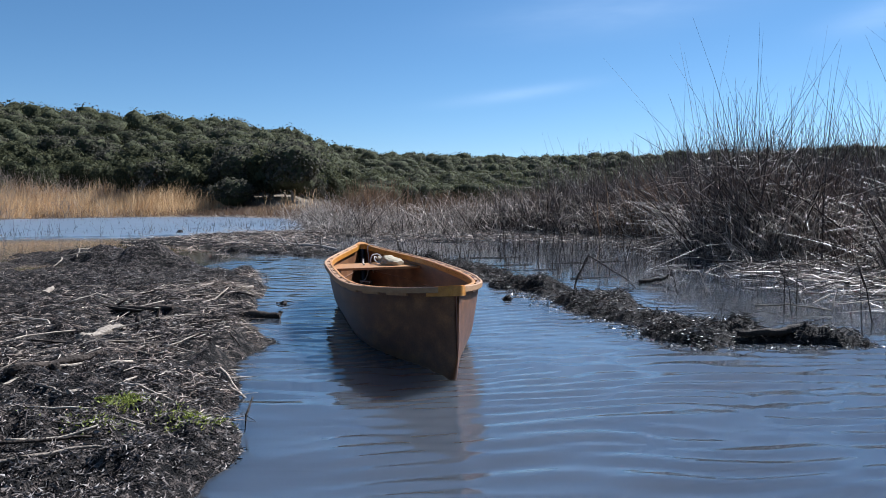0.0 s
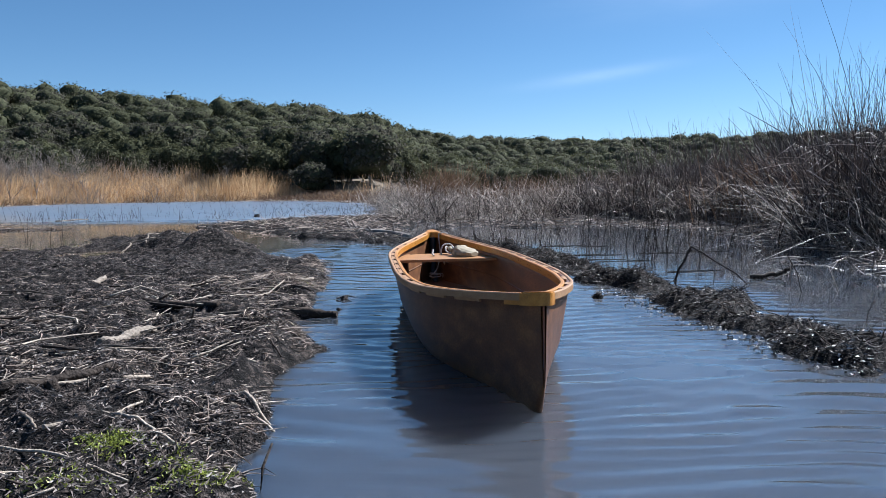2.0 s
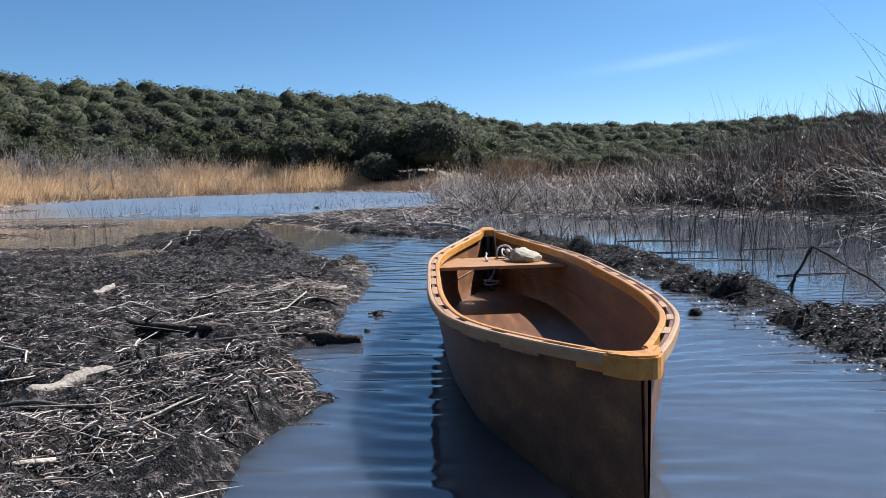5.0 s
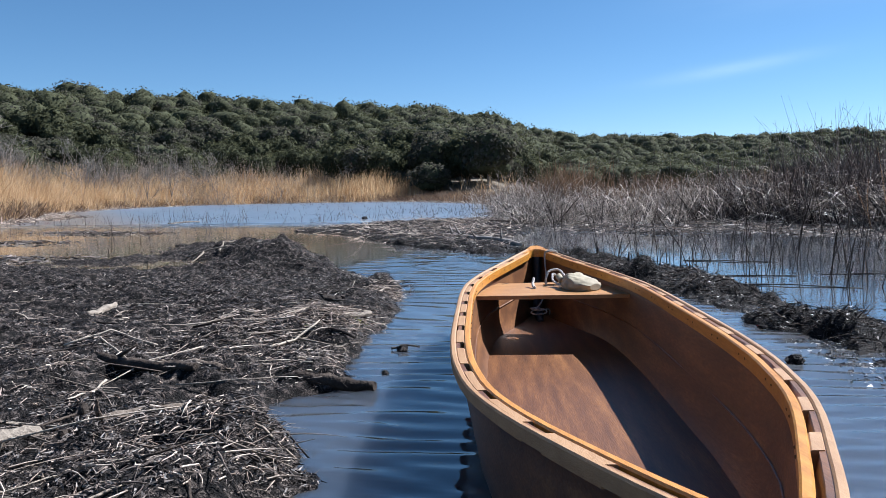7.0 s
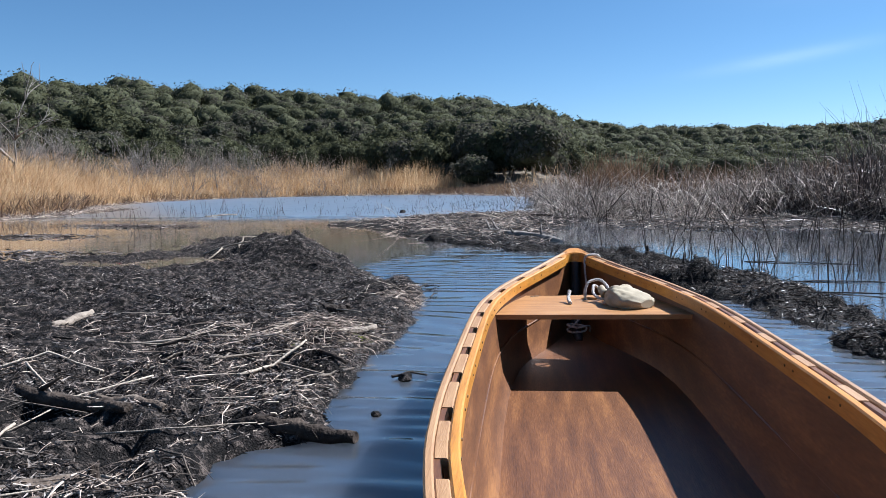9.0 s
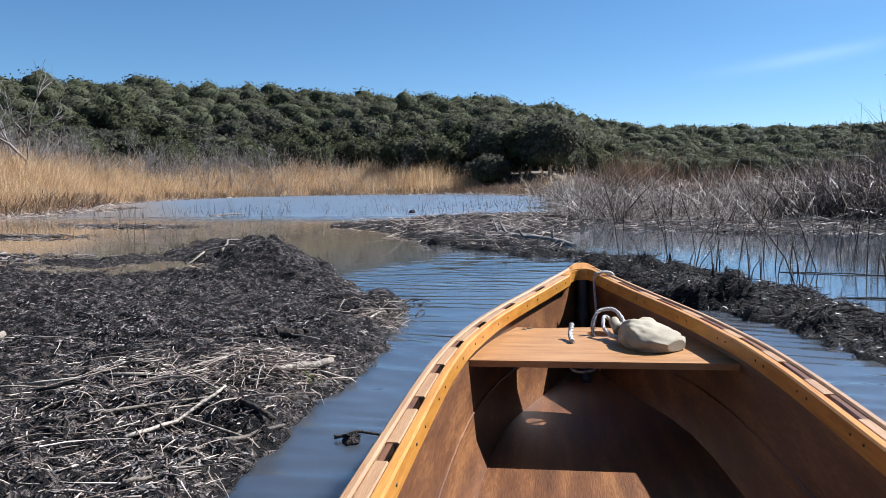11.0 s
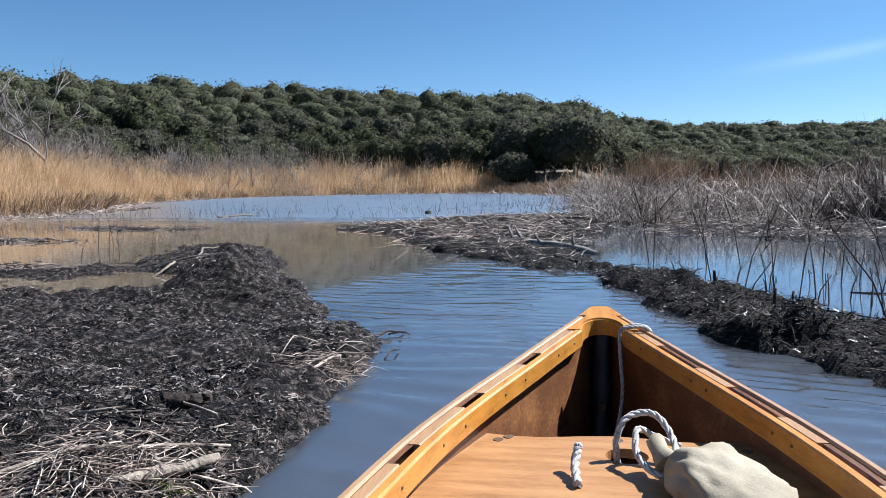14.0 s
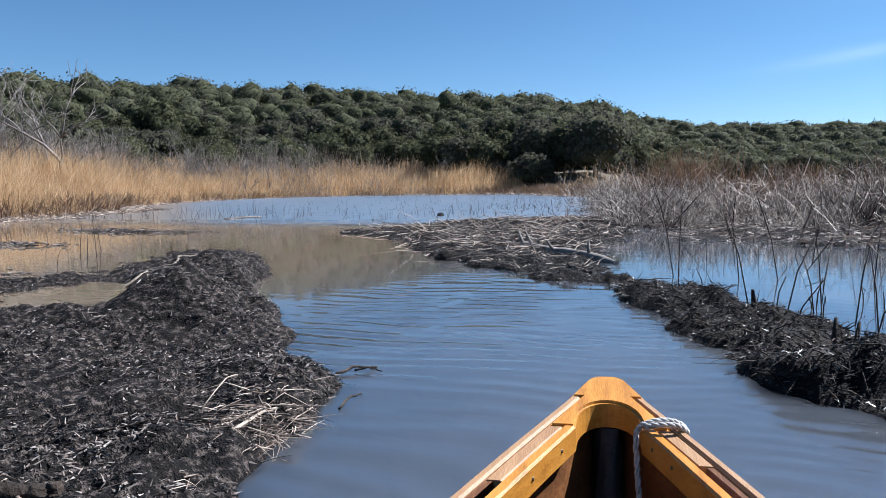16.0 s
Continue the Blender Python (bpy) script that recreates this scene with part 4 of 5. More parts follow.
    for cx, cy, s, hh, n in ((-5.6, 28.5, 0.7, 1.35, 420), (-4.2, 23.8, 0.7, 0.9, 420), (-2.5, 20.6, 0.9, 0.8, 700), (-0.3, 20.0, 1.1, 0.9, 800), (2.0, 20.2, 1.1, 1.15, 900), (0.8, 22.0, 1.4, 1.3, 700), (4.6, 16.2, 0.5, 1.0, 420), (4.7, 12.5, 0.5, 1.0, 420), (4.6, 9.0, 0.5, 0.9, 420), (3.6, 19.0, 0.8, 1.25, 560), (-3.2, 25.8, 0.9, 1.3, 420)):
        b = np.stack([rng.normal(cx, s, n), rng.normal(cy, s * 0.8, n), rng.uniform(0, 0.5, n) * hh], -1)
        chunks.append(stalks(b, upright(n, 0.55), rng.uniform(0.4, 1.0, n) * hh, rng.uniform(0.004, 0.008, n), 3, 4, 1.2, 0.5))
    stuff("bleached_reed_clumps", chunks, REEDPALE, "bleached curling reed clumps heaped at the water's edge", "reeds")
    # white litter along the waterline
    n = 5500
    t = rng.uniform(0, 1, n)
    ex = np.interp(t, [0, 0.12, 0.3, 0.42, 0.6, 0.8, 1], [4.3, 3.9, 4.1, 4.0, 0.5, -3.3, -6.0]) + rng.normal(0.3, 0.5, n)
    ey = np.interp(t, [0, 0.12, 0.3, 0.42, 0.6, 0.8, 1], [4.2, 6.0, 11.0, 17.4, 18.9, 19.4, 28]) + rng.normal(0.25, 0.6, n)
    b = np.stack([ex, ey, rng.uniform(0.0, 0.1, n)], -1)
    stuff("shore_litter", [stalks(b, lying(n, 0.2), rng.uniform(0.1, 0.5, n), rng.uniform(0.004, 0.009, n), 3, 2, 0.4)], REEDPALE, "bleached reed litter matted along the waterline", "straw")
    # thin reeds standing in shallow water
    chunks = []
    for cx, cy, sx, sy, n, hh in ((-13, 44, 5, 8, 380, 0.22), (-8.5, 33, 2.0, 5, 260, 0.3), (-8, 26, 2.5, 3, 160, 0.22), (-20, 58, 9, 3, 300, 0.3), (-17, 20.5, 4.5, 3.0, 320, 0.6), (1.0, 15.5, 2.4, 1.8, 70, 0.6), (3.1, 10.5, 0.8, 3.0, 150, 0.8), (3.2, 6.8, 0.6, 1.3, 50, 0.6)):
        b = np.stack([rng.normal(cx, sx, n), rng.normal(cy, sy, n), np.full(n, -0.05)], -1)
        chunks.append(stalks(b, upright(n, 0.32), rng.uniform(0.4, 1.3, n) * hh + 0.05, np.full(n, 0.003) * (1 + 0.045 * cy), 3, 3, 0.3, 0.7))
    stuff("water_reeds", chunks, REED, "sparse thin dry reeds standing in shallow water", "reeds")


build_reeds()


def pond_reed(x, y, high, seed):
    """One broken stalk with a knee, standing in the pond."""
    local = random.Random(seed)
    a = local.uniform(0, math.tau)
    lean = Vector((math.cos(a), math.sin(a), 0)) * local.uniform(0.05, 0.6) * high
    pts = [Vector((0, 0, -0.1)), lean * 0.4 + Vector((0, 0, high * 0.5)), lean + Vector((0, 0, high))]
    if local.random() < 0.7:
        a += local.uniform(1, 3)
        pts.append(pts[-1] + Vector((math.cos(a) * 0.3, math.sin(a) * 0.3, local.uniform(-0.5, -0.1))) * high)
    ob = part("broken_reed", tube(pts, [0.005, 0.0045, 0.0038, 0.0026][:len(pts)], 5), DRIFT, None)
    ob.location = (x, y, 0)
    tagged(ob, "dark broken reed stalk standing in the pond", "reed stalk", "broken reeds in the pond")


spots = [(-1.53, 12.0, 0.85), (-1.17, 11.0, 0.2), (-0.63, 10.2, 0.55), (-0.6, 9.6, 0.3), (-0.26, 9.95, 0.6), (-0.44, 9.95, 0.5), (-0.82, 10.4, 0.7), (-0.15, 9.7, 0.5), (0.1, 16.6, 1.7), (-1.49, 11.9, 0.9), (-0.98, 11.9, 0.5), (1.07, 11.4, 0.8), (-0.67, 11.95, 0.7), (0.45, 10.7, 0.8),
         (2.66, 4.6, 0.4), (2.86, 3.9, 0.5), (2.04, 4.5, 0.12), (2.1, 5.7, 0.3), (2.52, 4.5, 0.35), (-0.72, 1.7, 0.12), (0.02, 5.5, 0.1), (1.9, 8.5, 0.5), (2.3, 9.0, 0.6)]
for k in range(38):
    spots.append((pick.uniform(0.0, 3.4), pick.uniform(8.6, 14.5), pick.uniform(0.25, 1.0)))
for k in range(34):
    y = pick.uniform(7.6, 11.0)
    spots.append((0.75 - 0.5 * (y - 7.4) + pick.uniform(0.05, 1.8), y, pick.choice((0.08, 0.12, 0.2, 0.35, 0.6))))
for k in range(8):
    spots.append((pick.uniform(-10.5, -7.8), pick.uniform(9.6, 13.0), pick.uniform(0.25, 0.6)))
for k, (x, y, high) in enumerate(spots):
    pond_reed(x, y, high, 300 + k)


# ---- far shore grass ----
def build_tan_grass():
    chunks = []
    done = 0
    while done < 68000:
        x, y = rng.uniform(-75, -8, 40000), rng.uniform(10, 100, 40000)
        d = -inside_by(x, y, OPEN_WATER)
        az = np.degrees(np.arctan2(x, y))
        wide = np.interp(az, [-70, -52, -40, -30, -24, -18, -12, -6], [18, 16, 14, 9, 8, 9, 10, 9])
        edge = fbm(x, y, 6, 3, 61) * 3
        keep = (d > 0.1) & (d < wide + edge) & (az < -11) & (az > -72)
        keep &= rng.uniform(0, 1, len(x)) < np.interp(az, [-21, -18.5, -15, -12], [1, 0.6, 0.25, 0.06]) * np.clip(np.interp(az, [-30, -22], [1, 0]) + 0.4 + 3 * fbm(x, y, 3.5, 2, 68), 0, 1)
        keep &= rng.uniform(0, 1, len(x)) < np.clip(0.75 + fbm(x, y, 4, 2, 66) * 1.5, 0.12, 1) * np.clip(60 / (np.hypot(x, y) + 1), 0.35, 1)
        x, y, d = x[keep], y[keep], d[keep]
        n = len(x)
        h = rng.uniform(1.1, 2.9, n) * np.clip(0.25 + d / 4.0, 0.25, 1.0) * np.interp(az[keep], [-24, -18], [1, 0.7]) * (1 + fbm(x, y, 3.5, 2, 71) * 0.5)
        b = np.stack([x, y, ground_height(x, y) - 0.03], -1)
        wd = rng.uniform(0.007, 0.017, n) * np.hypot(x, y) / 55
        chunks.append(stalks(b, upright(n, 0.26) + [0.1, 0, 0], h, wd, 2, 3, 0.45))
        done += n
    stuff("tall_marsh_grass", chunks, TAN, "tall golden tan marsh grass along the shore", "grass")
    chunks = []
    for k in range(150):
        u = rng.uniform(0, 1.6)
        along = [0, 0.2, 0.45, 0.7, 0.9, 1, 1.15, 1.35, 1.6]
        cx, cy = np.interp(u, along, [-24.5, -29, -36.5, -45.5, -45.5, -38, -29, -20, -10.5]), np.interp(u, along, [21, 29.5, 37, 56, 66, 70, 69.5, 63, 49])
        n = 90
        x, y = rng.normal(cx, 1.3, n), rng.normal(cy + 0.3, 1.3, n)
        d = -inside_by(x, y, OPEN_WATER)
        x, y = x[(d > 0.1) & (d < 4)], y[(d > 0.1) & (d < 4)]
        n = len(x)
        b = np.stack([x, y, ground_height(x, y)], -1)
        chunks.append(stalks(b, upright(n, 0.6), rng.uniform(0.4, 1.1, n), rng.uniform(0.015, 0.03, n), 2, 2, 0.5))
    stuff("shore_rushes", chunks, RUST, "low reddish brown rushes at the foot of tall grass", "grass")
    n = 11000
    x, y = rng.uniform(-48, -10, 160000), rng.uniform(12, 72, 160000)
    d = -inside_by(x, y, OPEN_WATER)
    keep = (d > -0.4 - 2.5 * smooth(-18, -21, x) * smooth(36, 28, y) * (fbm(x, y, 2, 2, 13) + 0.5)) & (d < 2.0)
    x, y = x[keep][:n], y[keep][:n]
    n = len(x)
    b = np.stack([x, y, np.full(n, 0.02)], -1)
    far = np.hypot(x, y) / 45
    stuff("flattened_shore_grass", [stalks(b, lying(n, 0.3), rng.uniform(0.2, 0.7, n), rng.uniform(0.012, 0.024, n) * far, 3, 2, 0.5)], STRAW, "flattened dry grass at the lake edge", "grass")


build_tan_grass()


# ---- trees ----
def crown_parts(seed, leaves, wide, high, detail=2, tufts=3):
    """A lumpy dome: a dense inner mass and a coat of small leaf sprays that follows its lobes."""
    local = np.random.default_rng(seed)
    shift = Vector(local.uniform(-50, 50, 3))
    lean = local.uniform(-0.12, 0.12, 2) * wide
    tops = [(Vector((math.cos(a), math.sin(a), local.uniform(0.2, 1.1))).normalized(), local.uniform(0.12, 0.3)) for a in local.uniform(0, math.tau, tufts)]

    def shell(d):
        r = 0.88 + 0.3 * noise.noise(d * 1.5 + shift) + 0.24 * noise.noise(d * 3.2 - shift)
        for way, lift in tops:
            r += lift * max(0.0, 1 - (d - way).length / 0.65)
        return r

    def put(d, r):
        z = 0.5 + 0.5 * d.z * r
        return (d.x * r * wide + lean[0] * z, d.y * r * wide + lean[1] * z, high * max(z, 0.02))

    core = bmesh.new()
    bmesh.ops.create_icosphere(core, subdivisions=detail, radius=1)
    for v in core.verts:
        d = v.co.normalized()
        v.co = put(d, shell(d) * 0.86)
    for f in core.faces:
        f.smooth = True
    c, nrm = [], []
    while len(c) < leaves:
        d = Vector(local.normal(size=3)).normalized()
        if d.z < -0.45:
            continue
        c.append(put(d, shell(d) * local.uniform(0.84, 1.05)))
        nrm.append((d.x, d.y, d.z + 0.25))
    c, nrm = np.array(c), np.array(nrm) + local.normal(0, 0.55, (leaves, 3))
    nrm /= np.linalg.norm(nrm, axis=1, keepdims=True)
    t1 = np.cross(nrm, local.normal(size=(leaves, 3)))
    t1 /= np.linalg.norm(t1, axis=1, keepdims=True)
    t2 = np.cross(nrm, t1)
    s = local.uniform(0.08, 0.19, leaves)[:, None]
    q = np.stack([c - t1 * s, c - t2 * s * 0.8, c + t1 * s + nrm * s * 0.2, c + t2 * s * 0.8], 1).reshape(-1, 3)
    return q, np.arange(len(q)).reshape(-1, 4), core


def trunk_mesh(seed, high, radius, forks):
    local = random.Random(seed)
    bm = tube([(0, 0, -0.4), (local.uniform(-0.1, 0.1), 0, high * 0.25), (local.uniform(-0.2, 0.2), local.uniform(-0.2, 0.2), high * 0.5)], [radius * 1.3, radius, radius * 0.75], 6, 0.1, seed)
    for k in range(forks):
        a = math.tau * k / forks + local.uniform(-0.4, 0.4)
        r = high * local.uniform(0.15, 0.32)
        s = Vector((0, 0, high * local.uniform(0.22, 0.48)))
        e = Vector((math.cos(a) * r, math.sin(a) * r, high * local.uniform(0.6, 0.85)))
        merge(bm, tube([s, s.lerp(e, 0.5) + Vector((0, 0, -0.12)), e], [radius * 0.6, radius * 0.4, radius * 0.12], 5, 0.1, seed + k))
    return bm


def evergreen(seed, leaves, wide, high, mat, label):
    thing = empty("evergreen_tree")
    part("trunk", trunk_mesh(seed, high, 0.1, 4), BARK, thing)
    v, f, cores = crown_parts(seed, leaves, wide, high, 3, 5)
    crown = new("crown", mesh_from("crown", v, f, mat))
    crown.parent = thing
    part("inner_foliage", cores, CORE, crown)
    return tagged(thing, label, "tree", "trees at the foot of the hill")


def bare_branches(seed, high, spread=0.5):
    local = random.Random(seed)
    bm = bmesh.new()

    def grow(p, d, length, radius, depth):
        pts, rad = [p.copy()], [radius]
        for k in range(3):
            d = (d + Vector([local.uniform(-1, 1) * 0.2 for _ in range(3)])).normalized()
            p = p + d * length / 3
            pts.append(p.copy())
            rad.append(radius * (1 - 0.2 * (k + 1)))
        merge(bm, tube(pts, rad, 4 if depth else 6))
        if depth < 4:
            for k in range(3 if depth < 3 else 2):
                turn = Vector((local.uniform(-1, 1), local.uniform(-1, 1), local.uniform(-0.15, 0.7)))
                grow(pts[local.choice((2, 3))], (d + turn * (spread + 0.5)).normalized(), length * local.uniform(0.55, 0.8), radius * 0.62, depth + 1)

    grow(Vector((0, 0, -0.2)), Vector((local.uniform(-0.15, 0.15), 0, 1)), high * 0.36, high * 0.0115, 0)
    return bm


def build_woods():
    kinds = [evergreen(401, 1100, 2.0, 3.9, LEAF, "dark green evergreen tree with an uneven rounded crown"), evergreen(402, 1200, 2.25, 4.1, LEAFBLUE, "grey-green evergreen tree with a broad crown"),
             evergreen(403, 1000, 1.8, 3.5, LEAF, "dark green evergreen tree with an uneven rounded crown"), evergreen(404, 1100, 1.9, 4.5, LEAF, "tall dark green evergreen tree with a ragged crown"), evergreen(405, 1100, 2.2, 3.3, LEAFBLUE, "grey-green evergreen tree with a broad crown")]
    near, far = [], []
    local = random.Random(5)
    az = -66.0
    while az < 32:
        foot, crest, high = (float(v) for v in ridge(np.array(az)))
        r = foot + local.uniform(-2, 3)
        while r < crest + 9:
            a = radians(az + local.uniform(-1, 1) * 100 / r)
            rr = r + local.uniform(-2.4, 2.4)
            x, y = rr * math.sin(a), rr * math.cos(a)
            if az < -40 and r < foot + 13 and local.random() < 0.5:
                r += 3.6
                continue
            (near if r < foot + 24 and az < -7 else far).append((r - foot, x, y))
            r += 3.6 if r < 170 else 5.6
        az += math.degrees(3.1 / (0.62 * (foot + crest)))
    near.sort()
    far += near[290:]
    near = near[:290]
    for k, (_, x, y) in enumerate(near):
        s = local.uniform(0.55, 1.35)
        z = float(ground_height(np.array([x]), np.array([y]))[0])
        m = Matrix.Translation((x, y, z)) @ pose(0, 0, 0, 0, 0, local.uniform(0, 360))
        t = kinds[k % 5]
        if k < 5:
            t.matrix_world = m
        else:
            t = copy_thing(t, m)
        t.scale = (s, s, s * local.uniform(0.85, 1.12))
    # the rest of the hill's woods
    forms = []
    for k in range(10):
        v, f, cores = crown_parts(500 + k, 340, (2.2, 2.6, 3.0)[k % 3], (4.2, 4.0, 3.6, 4.5)[k % 4], 2, 4)
        v = v.reshape(-1, 4, 3)
        mid = v.mean(1, keepdims=True)
        v = (mid + (v - mid) * 1.1).reshape(-1, 3)
        me = bpy.data.meshes.new("scratch")
        cores.to_mesh(me)
        cores.free()
        cv = np.array([p.co for p in me.vertices])
        cf = np.array([tuple(p.vertices) for p in me.polygons])
        bpy.data.meshes.remove(me)
        forms.append((v, f, cv, cf))
    xs, ys = np.array([p[1] for p in far]), np.array([p[2] for p in far])
    zs = ground_height(xs, ys)
    for name, mat, pickup in (("hillside_woods", LEAF, 0), ("hillside_thickets", LEAFBLUE, 1)):
        leafs, cores = [], []
        for k in range(len(far)):
            if (k * 7 % 10 < 6) == bool(pickup):
                continue
            v, f, cv, cf = forms[local.randrange(10)]
            a, s = local.uniform(0, math.tau), local.uniform(0.74, 1.14)
            if math.hypot(xs[k], ys[k]) > 150:
                v = v.reshape(-1, 4, 3)[::2]
                mid = v.mean(1, keepdims=True)
                v = (mid + (v - mid) * 1.3).reshape(-1, 3)
                f = f[:len(v) // 4]
            turn = np.array([[math.cos(a), -math.sin(a), 0], [math.sin(a), math.cos(a), 0], [0, 0, local.uniform(0.85, 1.15)]]) * s
            at = np.array([xs[k], ys[k], zs[k] - 0.2])
            leafs.append((v @ turn.T + at, f))
            cores.append((cv @ turn.T + at, cf))
        ob = stuff(name, leafs, mat, "dense evergreen oak and juniper woods on the hill", "woods")
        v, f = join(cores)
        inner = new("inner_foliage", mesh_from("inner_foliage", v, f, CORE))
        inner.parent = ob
    # leafless grey trees and brush between the grass and the woods
    bare = []
    for k in range(3):
        ob = part("bare_tree", bare_branches(601 + k, 1.0, 0.45 + 0.1 * k), BARK, None)
        bare.append(tagged(ob, "leafless grey tree with forked branches", "tree", "bare trees by the shore"))
    place = [(-48.9, 54.5, 14.5), (-51.3, 53, 10.0), (-51.0, 74, 6.5), (-48.8, 72, 6.0), (-54, 70, 8.0), (-45.5, 76, 6.0), (-43.3, 80, 5.0), (-41, 80, 5.0), (-38.5, 84, 4.5), (-56, 68, 7), (-36.5, 86, 5), (-33, 90, 4), (-46.5, 70, 4.5), (-49.8, 70, 5.5), (-55.2, 66, 6), (-29, 92, 4.0), (-24, 93, 4.0), (-40, 76, 4.0), (-44.5, 72, 4.5), (-53, 68, 5)]
    place += [(local.uniform(-57, -38), 60, local.uniform(3.8, 6.2)) for k in range(26)]
    place += [(local.uniform(-57, -33), 0, local.uniform(4.0, 6.5)) for k in range(40)]
    for k, (az, r, high) in enumerate(place):
        if k > 1:
            r = float(ridge(np.array(az))[0]) + (-8 - (k % 4) * 2 if k < 46 else local.uniform(-9, 9))
            high *= 1.15
        x, y = r * math.sin(radians(az)), r * math.cos(radians(az))
        m = pose(x, y, float(ground_height(np.array([x]), np.array([y]))[0]), 0, 0, 67 * k)
        ob = bare[k] if k < 3 else copy_thing(bare[k % 3], m)
        ob.matrix_world = m
        ob.scale = (high, high, high)
    n = 23000
    az = np.radians(np.where(rng.uniform(0, 1, n) < 0.78, rng.uniform(-62, -36, n), rng.uniform(-36, -24, n)))
    foot, _, _ = ridge(np.degrees(az))
    r = foot - np.interp(az, [-0.63, -0.45], [5, 4]) + rng.normal(0, 5.0, n)
    x, y = r * np.sin(az), r * np.cos(az)
    keep = rng.uniform(0, 1, n) < np.clip(0.5 + fbm(x, y, 4, 2, 91) * 2.2, 0.0, 1)
    x, y = x[keep], y[keep]
    n = len(x)
    b = np.stack([x, y, ground_height(x, y)], -1)
    stuff("grey_brush", [stalks(b, upright(n, 0.5), rng.uniform(1.2, 4.2, n) * np.interp(x, [-70, -45, -30], [1.4, 1.1, 0.65]), rng.uniform(0.009, 0.02, n), 3, 3, 0.4)], TWIGS, "leafless grey-brown brush at the wood's edge", "shrubs")


build_woods()


# ---- the canoe ----
CANOE = pose(-0.93, 6.6, 0, 0, 0, 13.8)
LENGTH = 4.3


def half_beam(s):
    s = min(s, LENGTH - s)
    pts = [(0.0, 0.012), (0.1, 0.05), (0.32, 0.145), (0.49, 0.21), (0.64, 0.27), (0.83, 0.337), (1.02, 0.388), (1.3, 0.43), (1.6, 0.447), (1.85, 0.45)]
    return float(np.interp(s, *zip(*pts)))


def sheer(s):
    s = min(s, LENGTH - s)
    return 0.375 + 0.085 * max(0.0, 1 - s / 1.15) ** 1.6


def beam_smooth(s):
    return sum(half_beam(min(max(s + o, 0), LENGTH)) for o in (-0.08, -0.04, 0, 0.04, 0.08)) / 5 if 0.1 < s < LENGTH - 0.1 else half_beam(s)


STATIONS = [0.0, 0.03, 0.07, 0.12, 0.2, 0.3, 0.4, 0.5, 0.62, 0.75, 0.9, 1.05, 1.25, 1.5, 1.85]
STATIONS = STATIONS + [LENGTH - s for s in STATIONS[-2::-1]]


def section(s, inset=0.0):
    """Half of a rounded cross-section, from the gunwale to the keel."""
    b, top = max(beam_smooth(s) - inset, 0.004), sheer(s)
    end = min(s, LENGTH - s)
    low = -0.09 + 0.2 * max(0.0, 1 - end / 0.22) ** 2 + inset
    floor = max(0.15, min(0.8, end / 1.2))
    rows = []
    for k in range(9):
        u = k / 8
        z = top + (low - top) * min(1.0, u * 1.25) if u < 0.7 else low + (top - low) * 0.125 * (1 - (u - 0.7) / 0.3) ** 2
        x = b * (1 - 0.12 * u) if u < 0.5 else b * 0.94 * (1 - ((u - 0.5) / 0.5) ** 1.6) ** 0.8
        x = x * floor + b * (1 - u) ** (0.75) * (1 - floor) if u < 1 else 0
        rows.append((x, z))
    return rows


def hull_shell():
    bm = bmesh.new()
    grid = {}
    for skin, inset in (("out", 0.0), ("in", 0.012)):
        for i, s in enumerate(STATIONS):
            half = section(s, inset)
            line = [(x, z) for x, z in half] + [(-x, z) for x, z in half[-2::-1]]
            for j, (x, z) in enumerate(line):
                grid[skin, i, j] = bm.verts.new((x, -s, z))
    m = 17
    for i in range(len(STATIONS) - 1):
        for j in range(m - 1):
            a = [grid["out", i, j], grid["out", i + 1, j], grid["out", i + 1, j + 1], grid["out", i, j + 1]]
            b = [grid["in", i, j], grid["in", i, j + 1], grid["in", i + 1, j + 1], grid["in", i + 1, j]]
            for q in (a, b):
                bm.faces.new(q).smooth = True
        for j in (0, m - 1):
            bm.faces.new([grid["out", i, j], grid["in", i, j], grid["in", i + 1, j], grid["out", i + 1, j]])
    return bm


def rail(side, inner, outer, top, deep, s0=0.05, s1=LENGTH - 0.05, n=46):
    """A bevelled strip along the gunwale, between two offsets from the hull's edge."""
    bm = bmesh.new()
    rows = []
    for k in range(n):
        s = s0 + (s1 - s0) * k / (n - 1)
        b, z = beam_smooth(s), sheer(s) + top
        c = 0.004
        prof = [(inner, z - deep), (inner, z - c), (inner + c, z), (outer - c, z), (outer, z - c), (outer, z - deep)]
        rows.append([bm.verts.new((side * max(b + x, 0.003), -s, h)) for x, h in prof])
    for r, q in zip(rows, rows[1:]):
        for k in range(6):
            f = [r[k], r[(k + 1) % 6], q[(k + 1) % 6], q[k]]
            bm.faces.new(f if side < 0 else f[::-1])
    bm.faces.new(rows[0])
    bm.faces.new(rows[-1][::-1])
    bmesh.ops.recalc_face_normals(bm, faces=bm.faces)
    return bm


def slab(outline, z0, z1, edge=0.005):
    """A plate with the given outline, its rim bevelled."""
    bm = bmesh.new()
    low, high = [bm.verts.new((x, y, z0)) for x, y in outline], [bm.verts.new((x, y, z1)) for x, y in outline]
    bm.faces.new(low[::-1])
    top = bm.faces.new(high)
    n = len(outline)
    for k in range(n):
        bm.faces.new((low[k], low[(k + 1) % n], high[(k + 1) % n], high[k]))
    bmesh.ops.recalc_face_normals(bm, faces=bm.faces)
    bmesh.ops.bevel(bm, geom=list(top.edges), offset=edge, segments=2, affect="EDGES")
    return bm


